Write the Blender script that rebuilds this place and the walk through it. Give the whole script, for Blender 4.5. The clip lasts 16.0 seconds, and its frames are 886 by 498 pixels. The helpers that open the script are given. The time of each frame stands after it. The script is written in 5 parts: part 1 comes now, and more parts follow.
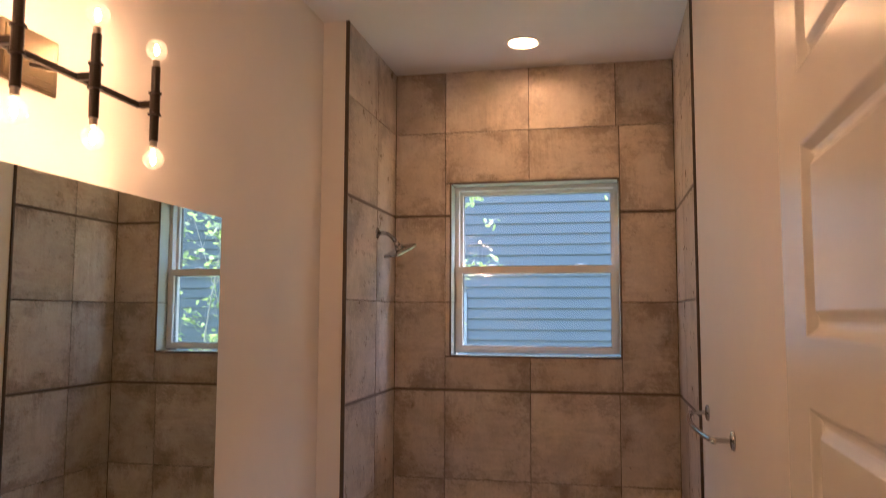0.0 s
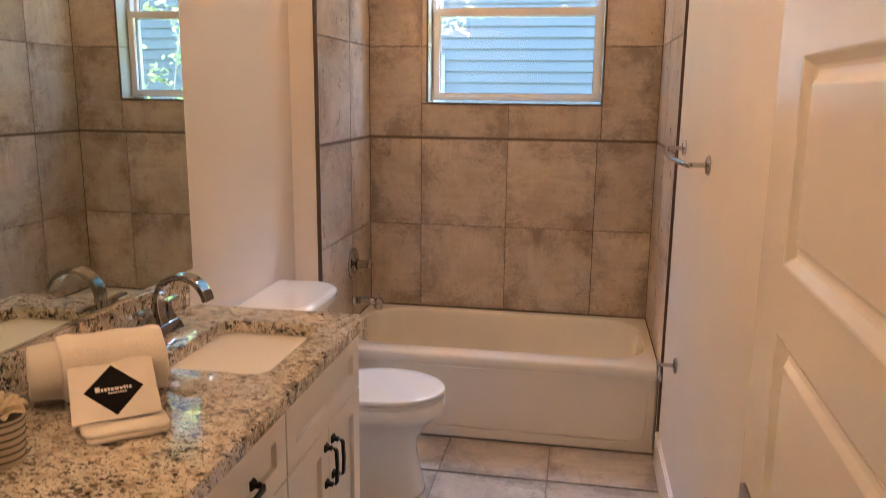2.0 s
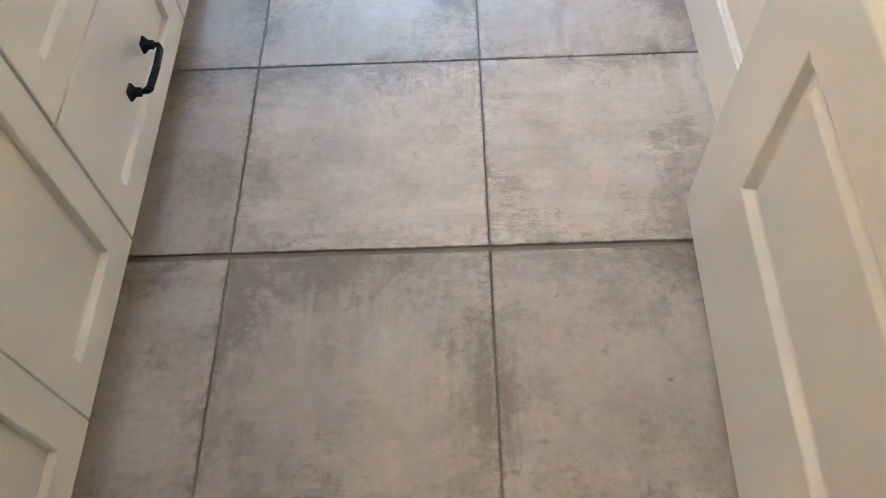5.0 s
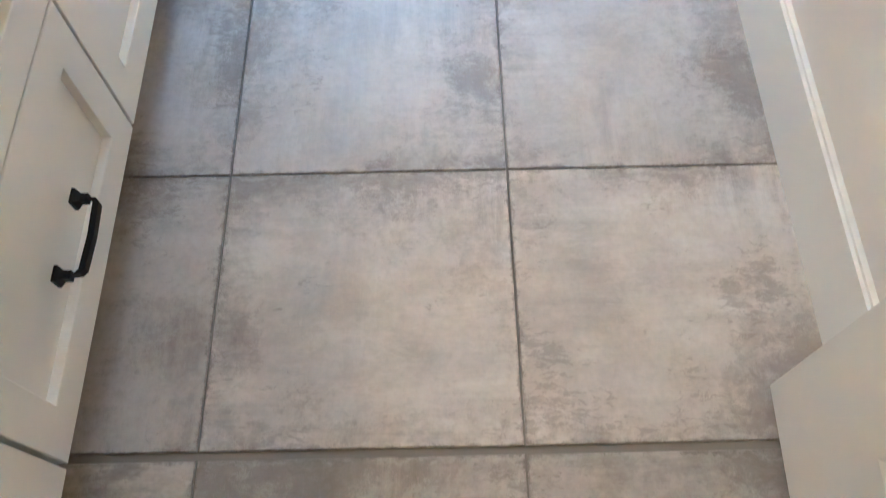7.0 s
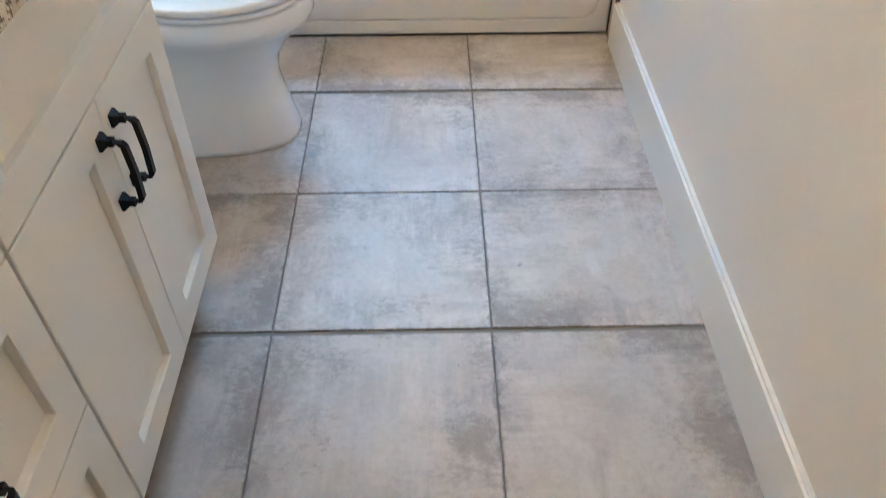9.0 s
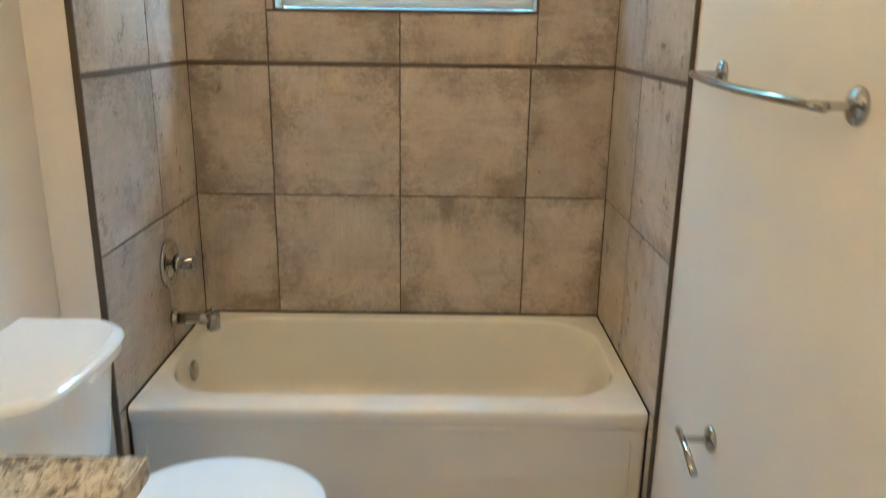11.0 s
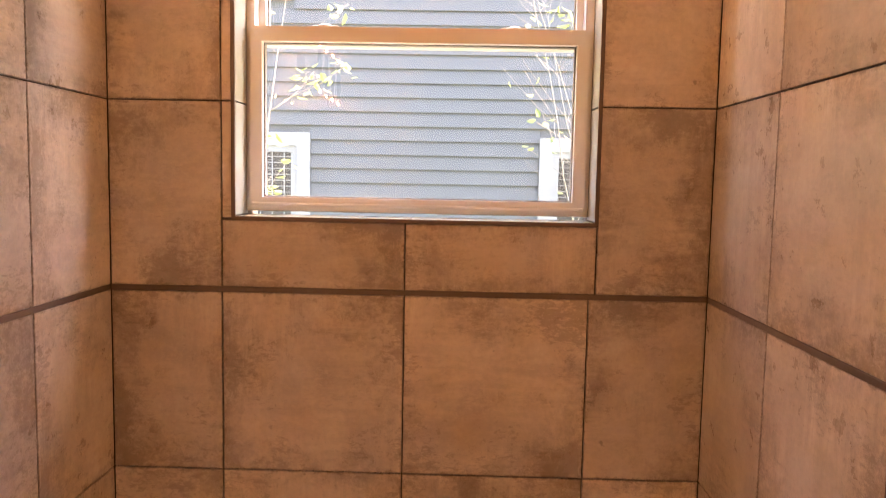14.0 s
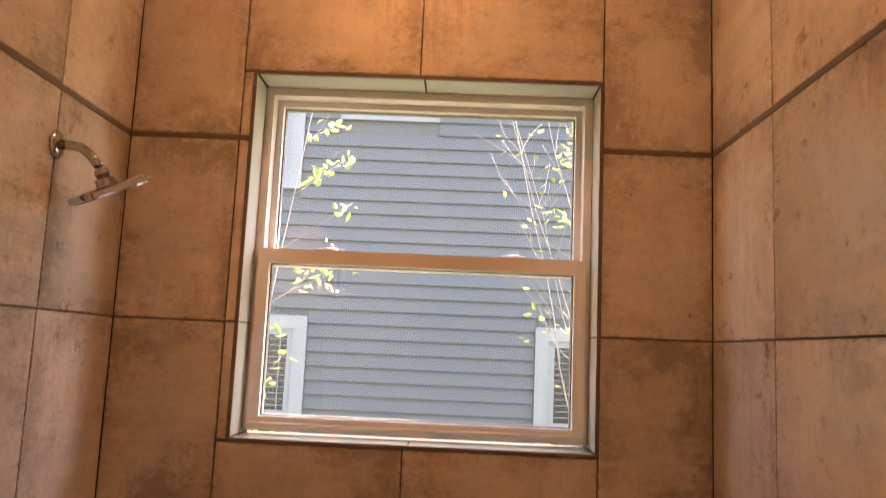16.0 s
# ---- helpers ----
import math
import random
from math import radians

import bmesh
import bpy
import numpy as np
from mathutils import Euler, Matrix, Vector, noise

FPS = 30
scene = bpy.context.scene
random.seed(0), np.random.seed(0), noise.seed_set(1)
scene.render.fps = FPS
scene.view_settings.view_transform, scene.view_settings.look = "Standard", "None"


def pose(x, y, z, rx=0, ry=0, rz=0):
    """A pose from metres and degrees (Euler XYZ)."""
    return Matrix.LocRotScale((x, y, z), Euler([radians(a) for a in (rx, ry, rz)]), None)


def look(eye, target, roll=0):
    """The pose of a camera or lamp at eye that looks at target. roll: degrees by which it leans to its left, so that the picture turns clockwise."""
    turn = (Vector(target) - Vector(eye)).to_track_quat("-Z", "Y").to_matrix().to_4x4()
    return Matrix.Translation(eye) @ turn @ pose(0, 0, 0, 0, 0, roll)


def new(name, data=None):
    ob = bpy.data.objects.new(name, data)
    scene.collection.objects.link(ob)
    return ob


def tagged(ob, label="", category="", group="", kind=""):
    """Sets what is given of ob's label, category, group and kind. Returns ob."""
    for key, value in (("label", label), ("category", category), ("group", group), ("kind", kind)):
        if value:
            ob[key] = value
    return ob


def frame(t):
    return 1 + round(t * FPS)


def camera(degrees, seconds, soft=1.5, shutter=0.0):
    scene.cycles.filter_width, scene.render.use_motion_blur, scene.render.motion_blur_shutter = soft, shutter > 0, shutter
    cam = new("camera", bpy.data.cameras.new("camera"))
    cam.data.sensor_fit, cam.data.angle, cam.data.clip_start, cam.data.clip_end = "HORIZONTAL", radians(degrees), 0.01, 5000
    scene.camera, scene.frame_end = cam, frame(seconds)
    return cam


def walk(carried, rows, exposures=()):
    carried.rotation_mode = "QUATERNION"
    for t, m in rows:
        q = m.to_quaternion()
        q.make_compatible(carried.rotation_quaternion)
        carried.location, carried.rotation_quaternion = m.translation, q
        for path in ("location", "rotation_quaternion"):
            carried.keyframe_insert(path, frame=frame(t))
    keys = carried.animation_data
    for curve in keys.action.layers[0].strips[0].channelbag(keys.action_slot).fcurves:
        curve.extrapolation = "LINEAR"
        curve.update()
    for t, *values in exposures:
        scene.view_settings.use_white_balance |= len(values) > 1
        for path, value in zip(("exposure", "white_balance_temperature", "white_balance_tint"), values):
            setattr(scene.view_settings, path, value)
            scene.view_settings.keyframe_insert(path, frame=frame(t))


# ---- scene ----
cam = camera(60.1, 16.0, soft=0.75, shutter=0.4)
PATH = [
    (0, (1.124, 0.211, 1.729), (0.717, 2.161, 1.902), 0.2),
    (0.5, (1.125, 0.223, 1.662), (0.756, 2.189, 1.671), -0.0),
    (1, (1.12, 0.233, 1.613), (0.777, 2.197, 1.457), 0.3),
    (1.5, (1.112, 0.24, 1.583), (0.77, 2.191, 1.302), 0.4),
    (2, (1.12, 0.269, 1.557), (0.778, 2.2, 1.161), 0.6),
    (2.5, (1.101, 0.287, 1.49), (0.794, 2.171, 0.895), 1.3),
    (3, (1.075, 0.298, 1.447), (0.811, 2.12, 0.665), 1.0),
    (3.5, (1.049, 0.295, 1.367), (0.83, 1.99, 0.328), -0.3),
    (4, (1.022, 0.347, 1.256), (0.884, 1.787, -0.124), -2.9),
    (4.2, (1.028, 0.389, 1.228), (0.915, 1.745, -0.237), -3.4),
    (6.3, (0.922, 1.135, 1.06), (0.929, 1.938, -0.772), -1.8),
    (6.5, (0.927, 1.151, 1.067), (0.933, 1.963, -0.761), -1.2),
    (7, (0.936, 1.168, 1.077), (0.935, 2.054, -0.717), -1.3),
    (7.5, (0.934, 1.22, 1.139), (0.947, 2.287, -0.552), -0.4),
    (8, (0.935, 1.251, 1.186), (0.949, 2.504, -0.373), -0.7),
    (8.2, (0.926, 1.26, 1.192), (0.953, 2.543, -0.342), -0.2),
    (10.3, (0.922, 1.278, 1.374), (0.935, 3.062, 0.471), 0.3),
    (10.5, (0.913, 1.307, 1.403), (0.919, 3.141, 0.605), 0.2),
    (11, (0.89, 1.548, 1.458), (0.899, 3.47, 0.903), 0.8),
    (11.5, (0.911, 1.91, 1.528), (0.875, 3.867, 1.115), 1.0),
    (12, (0.86, 2.218, 1.547), (0.806, 4.194, 1.243), 0.4),
    (12.5, (0.853, 2.379, 1.556), (0.825, 4.358, 1.269), 0.4),
    (13, (0.88, 2.408, 1.564), (0.841, 4.384, 1.254), 0.4),
    (13.5, (0.886, 2.398, 1.591), (0.841, 4.38, 1.329), 0.7),
    (14, (0.88, 2.4, 1.618), (0.836, 4.391, 1.436), 1.1),
    (14.5, (0.875, 2.401, 1.649), (0.833, 4.399, 1.549), 1.1),
    (15, (0.871, 2.405, 1.676), (0.828, 4.405, 1.672), 1.4),
    (15.5, (0.869, 2.399, 1.711), (0.825, 4.396, 1.823), 2.1),
    (16, (0.864, 2.384, 1.751), (0.82, 4.366, 2.013), 2.5),
]
EXPOSURES = ((0.0, 3.2, 5400, 15), (0.5, 3.42, 5550, 14), (1.5, 3.88, 5250, 10), (2.5, 4.25, 5600, 8), (3.0, 4.43, 5350, 3), (3.5, 4.68, 4080, -9), (4.0, 5.1, 4000, -13), (6.5, 5.12, 3800, -13), (8.0, 4.87, 4150, -13),
             (10.5, 4.52, 3880, -15), (11.0, 4.37, 4400, -19), (11.5, 4.25, 4500, -17), (12.0, 4.3, 5200, -2), (12.5, 4.28, 7800, 25), (13.0, 4.25, 8100, 29), (13.5, 4.14, 7900, 27), (14.0, 4.0, 8000, 33), (15.0, 3.6, 8100, 31), (16.0, 3.35, 7900, 31))
walk(cam, [(t, look(eye, target, roll)) for t, eye, target, roll in PATH], EXPOSURES)

# ---- world, sun, lamps' colours, exposure ----
LAMP = (1.0, 0.51, 0.22)            # incandescent bulbs
world = bpy.data.worlds.new("world")
scene.world = world
world.use_nodes = True
_n = world.node_tree.nodes
_n.clear()
_out = _n.new("ShaderNodeOutputWorld")
_bg = _n.new("ShaderNodeBackground")
_sky = _n.new("ShaderNodeTexSky")
_sky.sky_type = "NISHITA"
_sky.sun_disc = False
_sky.sun_elevation = radians(50)
_sky.sun_rotation = radians(75)
_bg.inputs["Strength"].default_value = 0.16
world.node_tree.links.new(_sky.outputs[0], _bg.inputs["Color"])
world.node_tree.links.new(_bg.outputs[0], _out.inputs["Surface"])
sun = new("sun", bpy.data.lights.new("sun", "SUN"))
sun.data.energy = 3.2
sun.data.angle = radians(0.5)
sun.data.color = (1.0, 0.93, 0.82)
sun.matrix_world = look((6.2, 8.6, 9.0), (0.0, 7.0, 0.0))

# unseen area lamp added for open sky above the neighbour's roof, lighting through the window
sky_lamp = new("sky_fill", bpy.data.lights.new("sky_fill", "AREA"))
sky_lamp.data.shape = "RECTANGLE"
sky_lamp.data.size, sky_lamp.data.size_y = 4.0, 2.2
sky_lamp.data.energy = 29.0
sky_lamp.data.color = (0.78, 0.89, 1.0)
sky_lamp.matrix_world = look((0.9, 7.4, 5.3), (0.765, 4.35, 2.0))

# ---- dimensions ----
XL, XR = -0.125, 1.506              # drywall faces
AX0, AX1 = 0.0, 1.498               # tiled faces of the tub alcove
YF, YB = 3.470, 4.300               # alcove front edge and tiled back face
YE = 0.62                           # inner face of the entry wall
ZC = 3.08                           # ceiling
ROWS_Z = (0.403, 0.863, 1.331, 1.800, 2.274, 2.735, ZC)
WX0, WX1, WZ0, WZ1 = 0.318, 1.211, 1.517, 2.446   # window opening
TT = 0.010                          # tile thickness


# ---- materials ----
def material(name):
    m = bpy.data.materials.new(name)
    m.use_nodes = True
    nt = m.node_tree
    return m, nt, nt.nodes["Principled BSDF"]


def put(nt, kind, **inputs):
    n = nt.nodes.new("ShaderNode" + kind)
    for k, v in inputs.items():
        n.inputs[k.replace("_", " ")].default_value = v
    return n


def ramp(nt, fac, *stops):
    r = nt.nodes.new("ShaderNodeValToRGB")
    while len(r.color_ramp.elements) < len(stops):
        r.color_ramp.elements.new(0.5)
    for e, (p, c) in zip(r.color_ramp.elements, stops):
        e.position = p
        e.color = (*c, 1) if len(c) == 3 else c
    nt.links.new(fac, r.inputs[0])
    return r.outputs[0]


def maths(nt, op, a, b=None):
    n = nt.nodes.new("ShaderNodeMath")
    n.operation = op
    for i, v in enumerate((a, b)):
        if v is None:
            continue
        if isinstance(v, (int, float)):
            n.inputs[i].default_value = v
        else:
            nt.links.new(v, n.inputs[i])
    return n.outputs[0]


def blend(nt, fac, a, b, mode="MIX"):
    n = nt.nodes.new("ShaderNodeMix")
    n.data_type = "RGBA"
    n.blend_type = mode
    for i, v in ((0, fac), (6, a), (7, b)):
        if isinstance(v, (int, float)):
            n.inputs[i].default_value = v
        elif isinstance(v, tuple):
            n.inputs[i].default_value = (*v, 1)
        else:
            nt.links.new(v, n.inputs[i])
    return n.outputs[2]


def bump(nt, bsdf, height, strength=0.2, distance=0.002):
    b = put(nt, "Bump", Strength=strength, Distance=distance)
    nt.links.new(height, b.inputs["Height"])
    nt.links.new(b.outputs[0], bsdf.inputs["Normal"])


def simple(name, color, rough=0.5, metal=0.0, coat=0.0, grain=0.0, scale=60.0, vary=0.06, sheen=0.5):
    """Plain finish with slight large-scale unevenness and optional fine relief."""
    m, nt, p = material(name)
    tc = nt.nodes.new("ShaderNodeTexCoord")
    big = put(nt, "TexNoise", Scale=2.3, Detail=4.0, Roughness=0.6)
    nt.links.new(tc.outputs["Object"], big.inputs["Vector"])
    lo = tuple(c * (1 - vary) for c in color)
    hi = tuple(min(1, c * (1 + vary)) for c in color)
    nt.links.new(ramp(nt, big.outputs[0], (0.3, lo), (0.7, hi)), p.inputs["Base Color"])
    fine = put(nt, "TexNoise", Scale=scale, Detail=3.0)
    nt.links.new(tc.outputs["Object"], fine.inputs["Vector"])
    r = nt.nodes.new("ShaderNodeMapRange")
    r.inputs["To Min"].default_value = max(0.02, rough * 0.85)
    r.inputs["To Max"].default_value = rough * 1.15
    nt.links.new(fine.outputs[0], r.inputs["Value"])
    nt.links.new(r.outputs[0], p.inputs["Roughness"])
    p.inputs["Metallic"].default_value = metal
    p.inputs["Coat Weight"].default_value = coat
    p.inputs["Specular IOR Level"].default_value = sheen
    if grain:
        bump(nt, p, fine.outputs[0], grain, 0.001)
    return m


def tile_material(name, base, dark, light, rough):
    """Concrete-look porcelain: cloudy patches, brushed streaks, worn dark edges, small pits."""
    m, nt, p = material(name)
    L = nt.links.new
    tc = nt.nodes.new("ShaderNodeTexCoord")
    info = nt.nodes.new("ShaderNodeObjectInfo")
    off = nt.nodes.new("ShaderNodeVectorMath")
    off.operation = "MULTIPLY_ADD"
    comb = nt.nodes.new("ShaderNodeCombineXYZ")
    for i, k in enumerate((37.0, 91.0, 53.0)):
        L(maths(nt, "MULTIPLY", info.outputs["Random"], k), comb.inputs[i])
    off.inputs[1].default_value = (1, 1, 1)
    L(tc.outputs["Object"], off.inputs[0])
    L(comb.outputs[0], off.inputs[2])
    v = off.outputs[0]
    cloud = put(nt, "TexNoise", Scale=4.2, Detail=6.0, Roughness=0.62, Distortion=0.5)
    L(v, cloud.inputs["Vector"])
    brush = []
    for sc in ((24.0, 3.0, 5.0), (3.2, 22.0, 5.0)):
        stretch = nt.nodes.new("ShaderNodeMapping")
        stretch.inputs["Scale"].default_value = sc
        L(v, stretch.inputs["Vector"])
        b = put(nt, "TexNoise", Scale=1.0, Detail=8.0, Roughness=0.72, Distortion=0.25)
        L(stretch.outputs[0], b.inputs["Vector"])
        brush.append(b.outputs[0])
    fine = put(nt, "TexNoise", Scale=70.0, Detail=6.0, Roughness=0.7)
    L(v, fine.inputs["Vector"])
    mid = put(nt, "TexNoise", Scale=14.0, Detail=6.0, Roughness=0.7)
    L(v, mid.inputs["Vector"])
    col = ramp(nt, cloud.outputs[0], (0.28, dark), (0.45, base), (0.66, light))
    amount = put(nt, "TexNoise", Scale=3.0, Detail=3.0, Roughness=0.6)
    L(v, amount.inputs["Vector"])
    for b, lohi in zip(brush, ((0.46, 0.62), (0.54, 0.38))):
        st = ramp(nt, b, (0.38, (0.30,) * 3), (0.60, (0.66,) * 3))
        am = ramp(nt, amount.outputs[0], (min(lohi), (0.0,) * 3 if lohi[0] < lohi[1] else (0.50,) * 3), (max(lohi), (0.55,) * 3 if lohi[0] < lohi[1] else (0.0,) * 3))
        col = blend(nt, am, col, st, "OVERLAY")
    fn = ramp(nt, fine.outputs[0], (0.36, (0.40,) * 3), (0.64, (0.60,) * 3))
    col = blend(nt, 0.55, col, fn, "OVERLAY")
    md = ramp(nt, mid.outputs[0], (0.35, (0.40,) * 3), (0.65, (0.58,) * 3))
    col = blend(nt, 0.45, col, md, "OVERLAY")
    # worn, smudged margins of the glaze print, broken up into ragged patches
    sep = nt.nodes.new("ShaderNodeSeparateXYZ")
    L(tc.outputs["Generated"], sep.inputs[0])
    ex = maths(nt, "ABSOLUTE", maths(nt, "SUBTRACT", sep.outputs[0], 0.5))
    ey = maths(nt, "ABSOLUTE", maths(nt, "SUBTRACT", sep.outputs[1], 0.5))
    edge = maths(nt, "MAXIMUM", ex, ey)
    e = maths(nt, "MULTIPLY", maths(nt, "SUBTRACT", edge, 0.40), 1.5)
    ragged = put(nt, "TexNoise", Scale=34.0, Detail=10.0, Roughness=0.84, Distortion=0.35)
    L(v, ragged.inputs["Vector"])
    where = put(nt, "TexNoise", Scale=3.4, Detail=1.0)
    L(v, where.inputs["Vector"])
    worn = maths(nt, "ADD", e, maths(nt, "MULTIPLY", ragged.outputs[0], 1.25))
    worn = maths(nt, "ADD", worn, maths(nt, "MULTIPLY", maths(nt, "SUBTRACT", where.outputs[0], 0.5), 1.9))
    wm = ramp(nt, worn, (0.80, (0, 0, 0)), (0.98, (0.62,) * 3))
    col = blend(nt, wm, col, tuple(c * 0.82 for c in dark))
    scuff = maths(nt, "SUBTRACT", maths(nt, "SUBTRACT", worn, 0.18), maths(nt, "MULTIPLY", mid.outputs[0], 0.6))
    sm = ramp(nt, scuff, (0.02, (0.35,) * 3), (0.12, (0, 0, 0)))
    col = blend(nt, sm, col, tuple(min(1, c * 1.12) for c in light))
    chip = maths(nt, "ADD", maths(nt, "MULTIPLY", maths(nt, "SUBTRACT", edge, 0.482), 9.0), ragged.outputs[0])
    col = blend(nt, ramp(nt, chip, (0.58, (0, 0, 0)), (0.66, (0.55,) * 3)), col, tuple(c * 0.6 for c in dark))
    rub = maths(nt, "ADD", maths(nt, "MULTIPLY", maths(nt, "SUBTRACT", edge, 0.47), 5.0), mid.outputs[0])
    col = blend(nt, ramp(nt, rub, (0.56, (0, 0, 0)), (0.62, (0.35,) * 3), (0.70, (0, 0, 0))), col, tuple(min(1, c * 1.1) for c in light))
    # scraped flecks in patches, dark and pale
    turn = nt.nodes.new("ShaderNodeMapping")
    turn.inputs["Scale"].default_value = (1.0, 2.1, 1.0)
    L(v, turn.inputs["Vector"])
    fleck = put(nt, "TexNoise", Scale=46.0, Detail=9.0, Roughness=0.78, Distortion=0.6)
    L(turn.outputs[0], fleck.inputs["Vector"])
    zone = put(nt, "TexNoise", Scale=5.5, Detail=3.0, Roughness=0.6)
    L(v, zone.inputs["Vector"])
    zf = maths(nt, "ADD", maths(nt, "MULTIPLY", zone.outputs[0], 0.9), maths(nt, "MULTIPLY", edge, 0.35))
    dm = maths(nt, "ADD", fleck.outputs[0], maths(nt, "SUBTRACT", zf, 0.62))
    col = blend(nt, ramp(nt, dm, (0.56, (0, 0, 0)), (0.64, (0.50,) * 3)), col, tuple(c * 0.80 for c in dark))
    pm2 = maths(nt, "SUBTRACT", fleck.outputs[0], maths(nt, "SUBTRACT", zf, 0.50))
    col = blend(nt, ramp(nt, pm2, (0.52, (0, 0, 0)), (0.62, (0.42,) * 3)), col, tuple(min(1, c * 1.10) for c in light))
    # few dark pits and pale scuffs
    pit = put(nt, "TexNoise", Scale=30.0, Detail=2.0, Roughness=0.5)
    L(v, pit.inputs["Vector"])
    pm = ramp(nt, pit.outputs[0], (0.74, (0, 0, 0)), (0.79, (0.55,) * 3))
    col = blend(nt, pm, col, tuple(c * 0.5 for c in dark))
    vary = nt.nodes.new("ShaderNodeMapRange")
    vary.inputs["To Min"].default_value = 0.84
    vary.inputs["To Max"].default_value = 1.10
    L(info.outputs["Random"], vary.inputs["Value"])
    hsv = nt.nodes.new("ShaderNodeHueSaturation")
    L(vary.outputs[0], hsv.inputs["Value"])
    L(col, hsv.inputs["Color"])
    L(hsv.outputs[0], p.inputs["Base Color"])
    rr = nt.nodes.new("ShaderNodeMapRange")
    rr.inputs["To Min"].default_value = rough - 0.08
    rr.inputs["To Max"].default_value = rough + 0.12
    L(mid.outputs[0], rr.inputs["Value"])
    L(rr.outputs[0], p.inputs["Roughness"])
    bump(nt, p, blend(nt, 0.5, mid.outputs[0], fine.outputs[0]), 0.035, 0.0012)
    return m


def granite_material():
    """Polished beige granite: cloudy feldspar, brown clusters, scattered black mica, pale quartz."""
    m, nt, p = material("granite")
    L = nt.links.new
    tc = nt.nodes.new("ShaderNodeTexCoord")
    warp = nt.nodes.new("ShaderNodeMapping")
    warp.inputs["Rotation"].default_value = (0.4, 0.3, 0.6)
    warp.inputs["Scale"].default_value = (1.0, 1.25, 1.0)
    L(tc.outputs["Object"], warp.inputs["Vector"])
    v = warp.outputs[0]

    def cloud(scale, detail, rough, warped=0.4):
        n = put(nt, "TexNoise", Scale=scale, Detail=detail, Roughness=rough, Distortion=warped)
        L(v, n.inputs["Vector"])
        return n.outputs[0]
    big, mid, cluster, drift = cloud(30.0, 5.0, 0.6, 0.6), cloud(62.0, 3.0, 0.55, 0.5), cloud(17.0, 3.0, 0.6, 1.0), cloud(7.0, 3.0, 0.6, 0.8)
    mica, speck, pale = cloud(78.0, 2.0, 0.5, 0.9), cloud(150.0, 1.0, 0.5, 0.4), cloud(48.0, 2.0, 0.5, 0.5)
    col = ramp(nt, big, (0.34, (0.33, 0.28, 0.205)), (0.45, (0.58, 0.515, 0.405)), (0.60, (0.75, 0.695, 0.59)))
    col = blend(nt, ramp(nt, drift, (0.54, (0, 0, 0)), (0.66, (0.4,) * 3)), col, (0.42, 0.375, 0.315))
    col = blend(nt, ramp(nt, pale, (0.58, (0, 0, 0)), (0.68, (0.7,) * 3)), col, (0.74, 0.70, 0.62))

    def clustered(n, amount, by):
        return maths(nt, "ADD", n, maths(nt, "MULTIPLY", maths(nt, "SUBTRACT", by, 0.5), amount))
    col = blend(nt, ramp(nt, clustered(mid, 0.7, cluster), (0.595, (0, 0, 0)), (0.63, (0.85,) * 3)), col, (0.165, 0.112, 0.062))
    col = blend(nt, ramp(nt, clustered(mica, 0.55, cluster), (0.615, (0, 0, 0)), (0.635, (0.97,) * 3)), col, (0.016, 0.012, 0.011))
    col = blend(nt, ramp(nt, clustered(speck, 0.3, big), (0.635, (0, 0, 0)), (0.66, (0.9,) * 3)), col, (0.035, 0.025, 0.02))
    L(col, p.inputs["Base Color"])
    p.inputs["Roughness"].default_value = 0.05
    p.inputs["Coat Weight"].default_value = 1.0
    p.inputs["Coat Roughness"].default_value = 0.015
    return m


def glass_material(name, gloss=0.07, tint=(1, 1, 1)):
    m, nt, p = material(name)
    nt.nodes.remove(p)
    t = nt.nodes.new("ShaderNodeBsdfTransparent")
    t.inputs[0].default_value = (*tint, 1)
    g = nt.nodes.new("ShaderNodeBsdfGlossy")
    g.inputs["Roughness"].default_value = 0.01
    mx = nt.nodes.new("ShaderNodeMixShader")
    mx.inputs[0].default_value = gloss
    nt.links.new(t.outputs[0], mx.inputs[1])
    nt.links.new(g.outputs[0], mx.inputs[2])
    nt.links.new(mx.outputs[0], nt.nodes["Material Output"].inputs["Surface"])
    return m


def glow_material(name, color, strength):
    m, nt, p = material(name)
    p.inputs["Base Color"].default_value = (*color, 1)
    p.inputs["Emission Color"].default_value = (*color, 1)
    p.inputs["Emission Strength"].default_value = strength
    return m


def leaf_material(name, a, b):
    m, nt, p = material(name)
    geo = nt.nodes.new("ShaderNodeNewGeometry")
    nt.links.new(ramp(nt, geo.outputs["Random Per Island"], (0.0, a), (1.0, b)), p.inputs["Base Color"])
    p.inputs["Roughness"].default_value = 0.45
    tr = nt.nodes.new("ShaderNodeBsdfTranslucent")
    tr.inputs[0].default_value = (b[0] * 1.6, b[1] * 1.6, b[2] * 1.2, 1)
    mx = nt.nodes.new("ShaderNodeMixShader")
    mx.inputs[0].default_value = 0.45
    nt.links.new(p.outputs[0], mx.inputs[1])
    nt.links.new(tr.outputs[0], mx.inputs[2])
    nt.links.new(mx.outputs[0], nt.nodes["Material Output"].inputs["Surface"])
    return m


